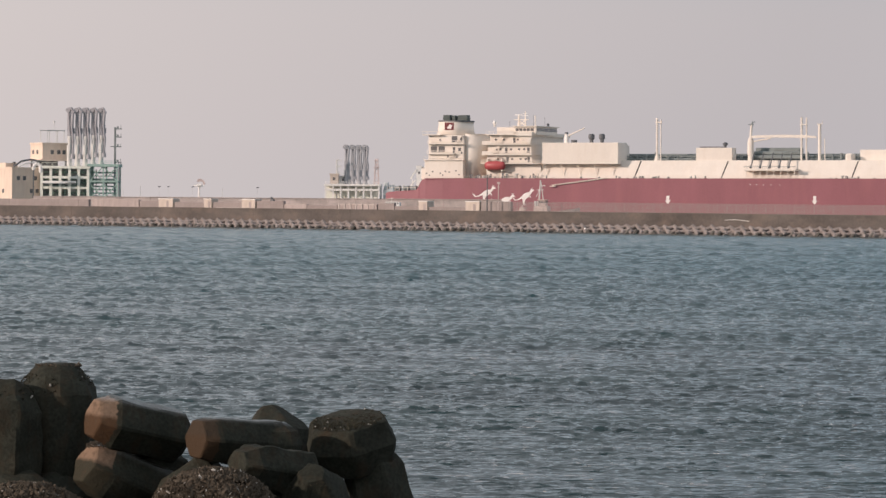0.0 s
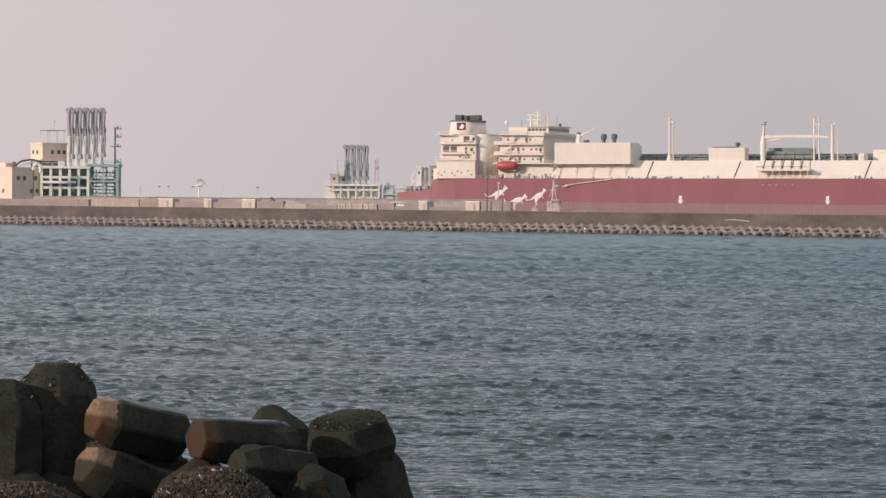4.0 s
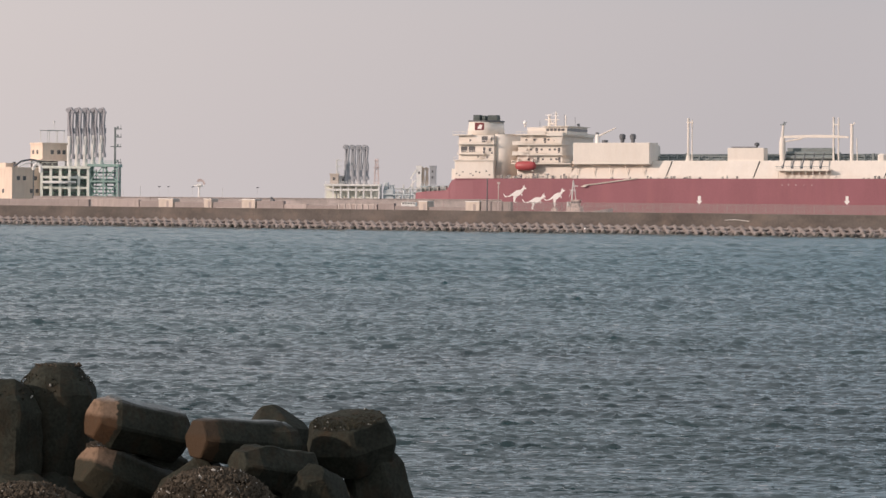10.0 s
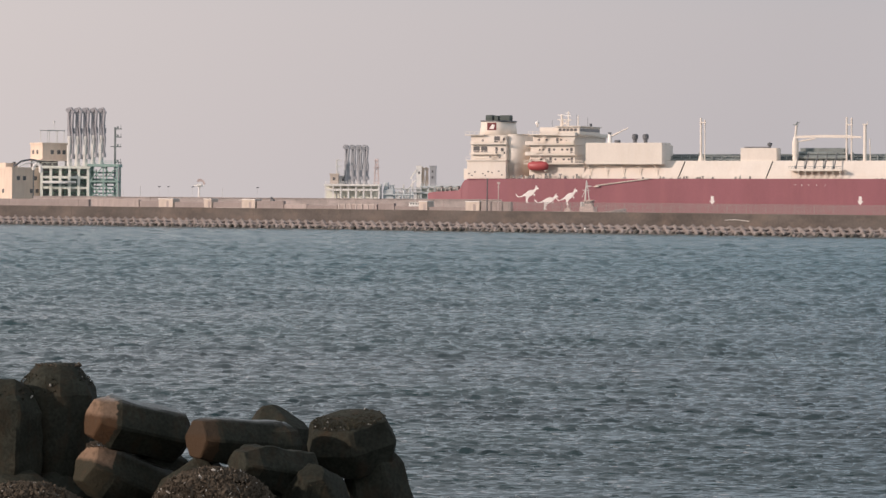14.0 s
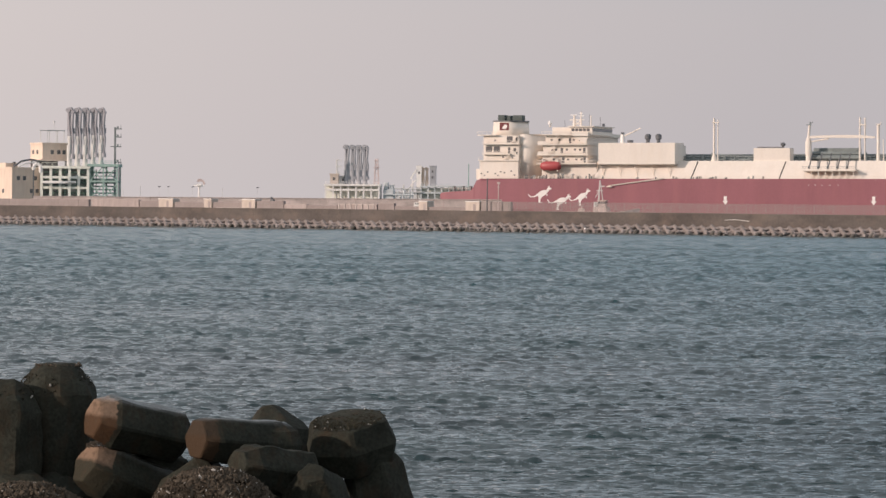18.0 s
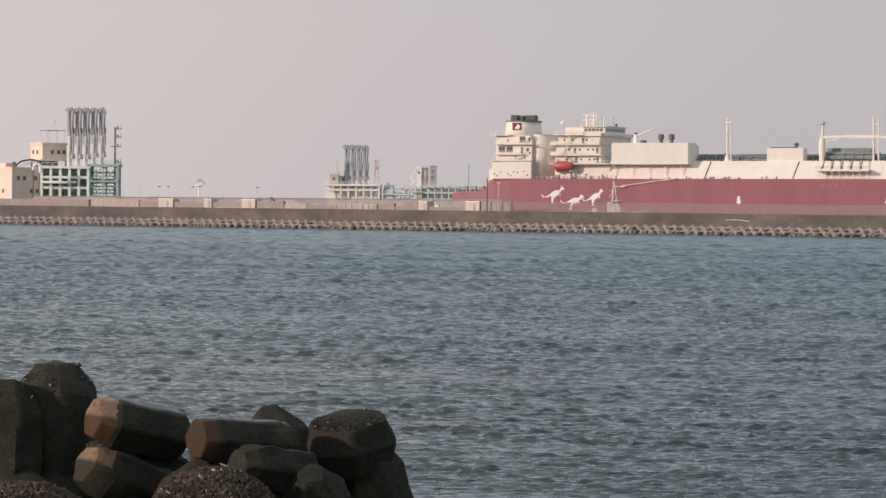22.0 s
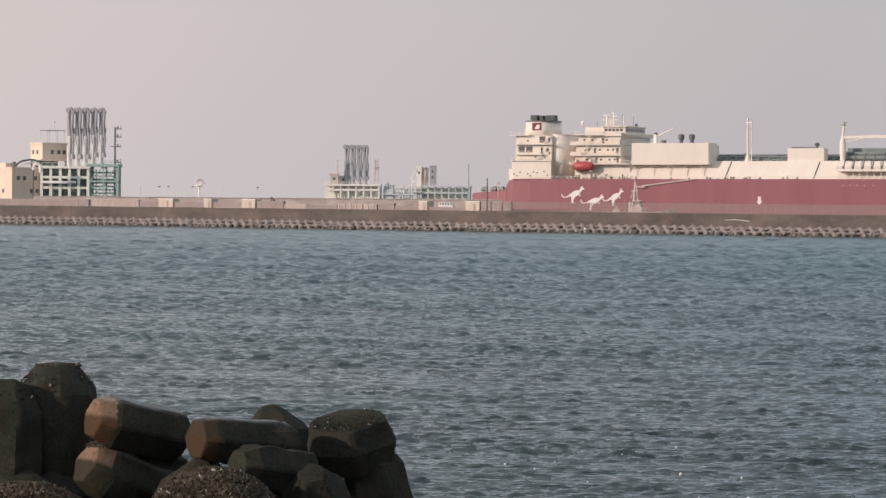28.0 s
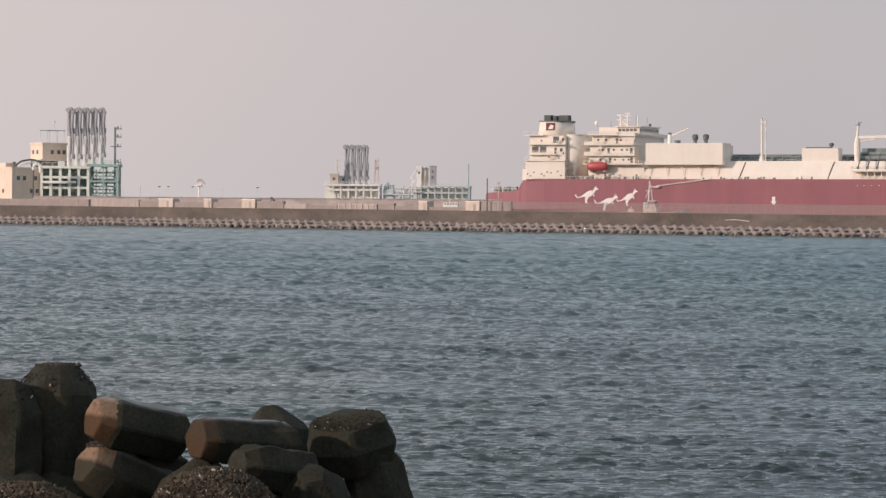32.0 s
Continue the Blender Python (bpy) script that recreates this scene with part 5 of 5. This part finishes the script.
def armour(tip, root, rad, label, mat=M_ROCK, n=6, spin=0.0, end=0.30, cut=0.62, taper=1.12, bare=None, legs=True, core=True, tail=0.0, rough=1.0, dome=1.0):
    """A tetrapod given by one leg, from its tip to the core, with a chamfered end; the legs that lie buried point down."""
    tip, root = Vector(tip), Vector(root)
    way = (tip - root).normalized()
    size = (tip - root).length
    ob = thing("tetrapod", label, "tetrapod", Matrix.Translation(root), "tetrapods on the shore")
    if abs(way.z) < 0.75:
        side = way.cross(Vector((0, 0, 1))).normalized()
        side = side if side.y < 0 else -side
        m0 = Matrix((side, way.cross(side), way)).transposed()
    else:
        m0 = way.to_track_quat("Z", "Y").to_matrix()
    m0 = m0 @ Matrix.Rotation(radians(spin), 3, "Z")

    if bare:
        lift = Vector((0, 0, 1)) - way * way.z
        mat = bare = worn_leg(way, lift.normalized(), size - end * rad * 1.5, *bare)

    def ring(m, h, r):
        """A worn polygon: blunt corners, straight sides cut in four, all slightly uneven."""
        corner = [Vector((r * math.cos(6.2832 * (k + 0.5 + d) / n), r * math.sin(6.2832 * (k + 0.5 + d) / n), h)) for k in range(n) for d in (-0.055, 0.055)]
        out = []
        for k in range(0, 2 * n, 2):
            p0, p1, p2 = corner[k], corner[k + 1], corner[(k + 2) % (2 * n)]
            out += [p0, p1] + [p1.lerp(p2, q) for q in (0.25, 0.5, 0.75)]
        worn = []
        for p in out:
            q = m @ p
            w = q + root
            off = rough * (0.034 * noise.noise(w * 2.2) + 0.018 * noise.noise(w * 6.0) + 0.010 * noise.noise(w * 17.0))
            worn.append(q + (m @ Vector((p.x, p.y, 0.4 * r))).normalized() * off)
        return worn

    e = end * rad * 2
    cuts = max(6, int((size - e) / 0.11))
    wide = lambda q: rad * (taper * (1 - q) + q)
    shaft = [ring(m0, (size - e) * k / cuts, wide(k / cuts)) for k in range(cuts + 1)]
    if tail:
        shaft = [ring(m0, -tail, wide(0) * 0.3), ring(m0, -tail, wide(0) * 0.66)] + shaft
    leg = part("leg", Geo().loft(shaft), mat, ob, smooth=True)
    leg.data.set_sharp_from_angle(angle=radians(19))
    bevel = [(h, 1 - (1 - cut) * h ** dome) for h in (0, 0.3, 0.6, 0.8, 0.94)] + [(1.0, cut * 0.95), (1.012, cut * 0.7), (1.016, cut * 0.4), (1.018, cut * 0.12)]
    leg = part("leg_end", Geo().loft([ring(m0, size - e + e * h, rad * q) for h, q in bevel]), bare or mat, ob, "bare pale worn leg end" if bare else "", smooth=True)
    leg.data.set_sharp_from_angle(angle=radians(24))
    if core:
        part("core", Geo().loft([[Vector((rad * 1.15 * q * math.cos(6.2832 * k / 8), rad * 1.15 * q * math.sin(6.2832 * k / 8), z * rad)) for k in range(8)] for q, z in ((0.4, -1.1), (0.9, -0.7), (1.0, 0), (0.85, 0.55), (0.4, 0.9))]), mat, ob)
    if legs:
        for a in (0.0, 2.0944, 4.18879):
            d = m0 @ Vector((0.943 * math.cos(a + 0.5), 0.943 * math.sin(a + 0.5), -0.333))
            if d.z > -0.12:
                continue
            m = d.to_track_quat("Z", "Y").to_matrix()
            part("leg", Geo().loft([ring(m, 0, rad * 1.1), ring(m, 1.2, rad * 1.0), ring(m, 1.5, rad * 0.65)]), mat, ob)
    return ob


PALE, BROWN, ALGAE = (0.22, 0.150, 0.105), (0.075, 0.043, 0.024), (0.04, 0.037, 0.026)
DARK = "dark algae-covered faceted concrete tetrapod on the shore"
SUNLIT = "dark tetrapod with a bare sunlit leg end"
BARNACLED = "tetrapod crusted with brown barnacles and shells"
armour((-5.88, 60.45, 3.98), (-5.84, 60.3, 1.86), 0.63, DARK, n=8, spin=20, end=0.40, cut=0.46, taper=0.90, rough=1.8, dome=1.7)
armour((-6.60, 59.9, 3.74), (-6.66, 59.7, 1.93), 0.60, DARK, n=7, spin=5, end=0.40, cut=0.46, taper=1.05, rough=1.9, dome=1.5)
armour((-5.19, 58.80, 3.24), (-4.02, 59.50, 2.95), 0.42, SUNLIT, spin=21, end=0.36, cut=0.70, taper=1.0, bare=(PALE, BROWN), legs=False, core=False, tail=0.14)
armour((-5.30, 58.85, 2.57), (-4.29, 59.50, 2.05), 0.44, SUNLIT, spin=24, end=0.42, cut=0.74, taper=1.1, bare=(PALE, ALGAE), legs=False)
armour((-4.70, 59.40, 2.36), (-4.02, 59.80, 2.22), 0.42, DARK, spin=20, end=0.2, cut=0.8, legs=False, core=False, tail=0.1)
armour((-3.31, 58.60, 2.56), (-3.87, 58.70, 2.08), 0.36, DARK, spin=30, end=0.2, cut=0.8, legs=False, core=False, tail=0.3)
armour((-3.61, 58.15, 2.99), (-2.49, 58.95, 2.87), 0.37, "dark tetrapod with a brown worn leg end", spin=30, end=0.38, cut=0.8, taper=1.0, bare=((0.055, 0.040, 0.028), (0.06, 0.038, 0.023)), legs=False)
armour((-2.66, 60.90, 3.32), (-2.42, 60.6, 2.22), 0.56, DARK, n=6, spin=-10, end=0.44, cut=0.26, taper=1.0, rough=1.3, dome=1.35)
armour((-1.42, 59.86, 3.19), (-1.31, 60.03, 2.48), 0.75, DARK, n=6, spin=38, end=0.24, cut=0.82, taper=0.84, legs=False, core=False)
armour((-2.97, 57.40, 2.67), (-2.04, 58.25, 2.46), 0.36, DARK, spin=30, end=0.3, cut=0.66, taper=1.1, legs=False, core=False, tail=0.15, rough=1.6)
armour((-3.25, 56.8, 2.46), (-3.32, 57.5, 1.23), 0.74, BARNACLED, M_SHELL, spin=10, end=0.40, cut=0.35, taper=1.2)
armour((-1.87, 57.50, 2.54), (-1.78, 58.6, 1.35), 0.5, DARK, n=5, spin=0, end=0.42, cut=0.4, taper=1.3, rough=1.3)
armour((-1.08, 60.0, 2.72), (-0.76, 59.8, 1.20), 0.47, DARK, spin=20, taper=1.25, legs=False)
armour((-5.95, 56.8, 2.24), (-6.07, 57.5, 1.23), 0.66, BARNACLED, M_SHELL, spin=0, end=0.4, cut=0.4, taper=1.2)


def shells(where, radii, count, seed, way=(0, 0, 1), flat=False, size=1.0, crust=M_SHELL):
    """Loose shells, barnacles and pebbles stuck over a block's crown, domed or flat on its cap."""
    rs = random.Random(seed)
    turn = Vector(way).to_track_quat("Z", "Y").to_matrix()
    dark, pale = Geo(), Geo()
    for k in range(count):
        a, q = rs.uniform(0, 6.2832), math.sqrt(rs.uniform(0, 1))
        x, y = q * math.cos(a), q * math.sin(a)
        z = rs.uniform(0, 1) if flat else math.sqrt(max(0.0, 1 - q * q))
        p = Vector(where) + turn @ Vector((x * radii[0], y * radii[1], z * radii[2]))
        r = rs.uniform(0.008, 0.026) * (1.6 if rs.random() < 0.12 else 1) * (1.25 if not flat else 1) * size
        m = Euler((rs.uniform(-1.2, 1.2), rs.uniform(-1.2, 1.2), rs.uniform(0, 6))).to_matrix()
        g = pale if rs.random() < 0.02 else dark
        thin, long = (rs.uniform(0.25, 0.6), rs.uniform(0.8, 2.0)) if crust is M_SHELL and not flat else (0.8, 1.0)
        g.loft([[p + m @ Vector((r * math.cos(t), r * thin * math.sin(t), -r * 0.4 * long)) for t in (0, 1.26, 2.51, 3.77, 5.03)],
                [p + m @ Vector((0.5 * r * math.cos(t), 0.55 * r * thin * math.sin(t), r * long * rs.uniform(0.4, 1.0))) for t in (0, 1.26, 2.51, 3.77, 5.03)]])
    for g, mat, label in ((dark, crust, "brown barnacles and mussel shells on the blocks"), (pale, M_PALE_SHELL, "few pale broken shells on the blocks")):
        if g.v:
            tagged(new("shells", g.mesh("shells", mat)), label, "shells", kind="stuff")


shells((-3.27, 57.0, 1.74), (1.02, 0.9, 0.90), 7500, 1, size=0.92)
shells((-6.00, 57.0, 1.56), (1.15, 0.9, 0.84), 4000, 2)
shells((-1.42, 59.86, 3.19), (0.57, 0.57, 0.02), 700, 3, (-0.11, -0.17, 0.84), True, 0.75, M_CRUST)
shells((-5.87, 60.45, 3.95), (0.36, 0.30, 0.02), 260, 4, (0, 0, 1), True)
shells((-5.88, 60.45, 3.52), (0.60, 0.60, 0.44), 700, 14, size=0.5, crust=M_CRUST)
shells((-6.60, 59.9, 3.40), (0.55, 0.55, 0.32), 380, 5, size=0.6, crust=M_CRUST)
shells((-1.90, 57.5, 2.10), (0.36, 0.36, 0.40), 50, 6, size=0.7, crust=M_CRUST)
shells((-5.13, 58.55, 2.80), (0.14, 0.12, 0.10), 90, 7, size=0.8)


# drops of spray from a wave that breaks on the blocks
def drop_mesh(r, long):
    ring = lambda q, z: [(r * q * math.cos(t), r * q * math.sin(t), z * r * long) for t in (0, 1.05, 2.09, 3.14, 4.19, 5.24)]
    return Geo().loft([ring(0.35, -1.0), ring(0.95, -0.4), ring(1.0, 0.3), ring(0.4, 1.0)]).mesh("spray_drop", M_FOAM, True)


drop_kinds = [drop_mesh(0.011, 1.0), drop_mesh(0.015, 1.5), drop_mesh(0.023, 1.2), drop_mesh(0.009, 1.1)]
drops = []
rd = random.Random(27)
for k in range(64):
    slow = k < 26
    drop = new("spray_drop", drop_kinds[k % 4])
    tagged(drop, "small white drop of sea spray thrown up by a wave", "spray", "drops of spray")
    top = rd.uniform(2.2, 2.9) if slow else rd.uniform(2.2, 3.1)
    when = rd.uniform(27.05, 27.5) if slow else rd.uniform(27.25, 27.85)
    run = rd.uniform(-0.4, 0.8) if slow else rd.uniform(1.5, 4.6)
    drops.append((drop, rd.uniform(-1.6, -0.6) + run * (when - 26.8), 57.6 + rd.uniform(-0.5, 0.8), top, when, run, rd.uniform(0, 60)))
    drop.matrix_world = pose(drops[-1][1], drops[-1][2], -1.5)


def fly(drop, x, y, top, when, run, turn):
    """Up from under the water, over the top and down again."""
    rise = math.sqrt((top + 1.5) / 4.9)
    at = lambda d: pose(x + run * d, y + 0.8 * d, top - 4.9 * d * d, turn, turn * 0.5, 0)
    rows = [(0, at(-rise))] + [(when - rise + rise * j / 6, at(rise * (j - 6) / 6)) for j in range(13)] + [(32, at(rise))]
    walk(drop, rows)


def motions():
    """The ship and the tug make way to the right; the two sheets of chop run with the wind."""
    trim = pose(0, 0, 0, 0, -0.38, 0)
    turn = pose(0, 0, 0, 0, 0, -19.65)
    way = [(0, 0.0), (3, 3.53), (6, 7.07), (10, 11.82), (14, 16.62), (19, 22.73), (25, 30.26), (28, 34.12), (32, 39.39)]
    walk(ship, [(t, Matrix.Translation(SHIP0 + HEAD * d) @ turn @ trim) for t, d in way])
    walk(tug, [(t, pose(34.3 + 37.7 * d / 39.39, 1380 - 8 * d / 39.39, 0, 0, 0, -14)) for t, d in way])
    boat_way = ((0, -14.5), (8, -11.0), (14, -7.6), (20, -5.0), (24, -1.2), (28, 1.0), (32, 2.4))
    walk(work_boat, [(t, pose(x, 1150, 0.0, 0, 0, -8)) for t, x in boat_way])
    for d in drops:
        fly(*d)
    walk(water_a, [(t, pose(-0.28 * t + 4.5, -0.75 * t + 12, 0)) for t in (0, 8, 16, 24, 32)])
    walk(water_b, [(t, pose(0.28 * t - 4.5, -0.80 * t + 12, 0)) for t in (0, 8, 16, 24, 32)])


motions()
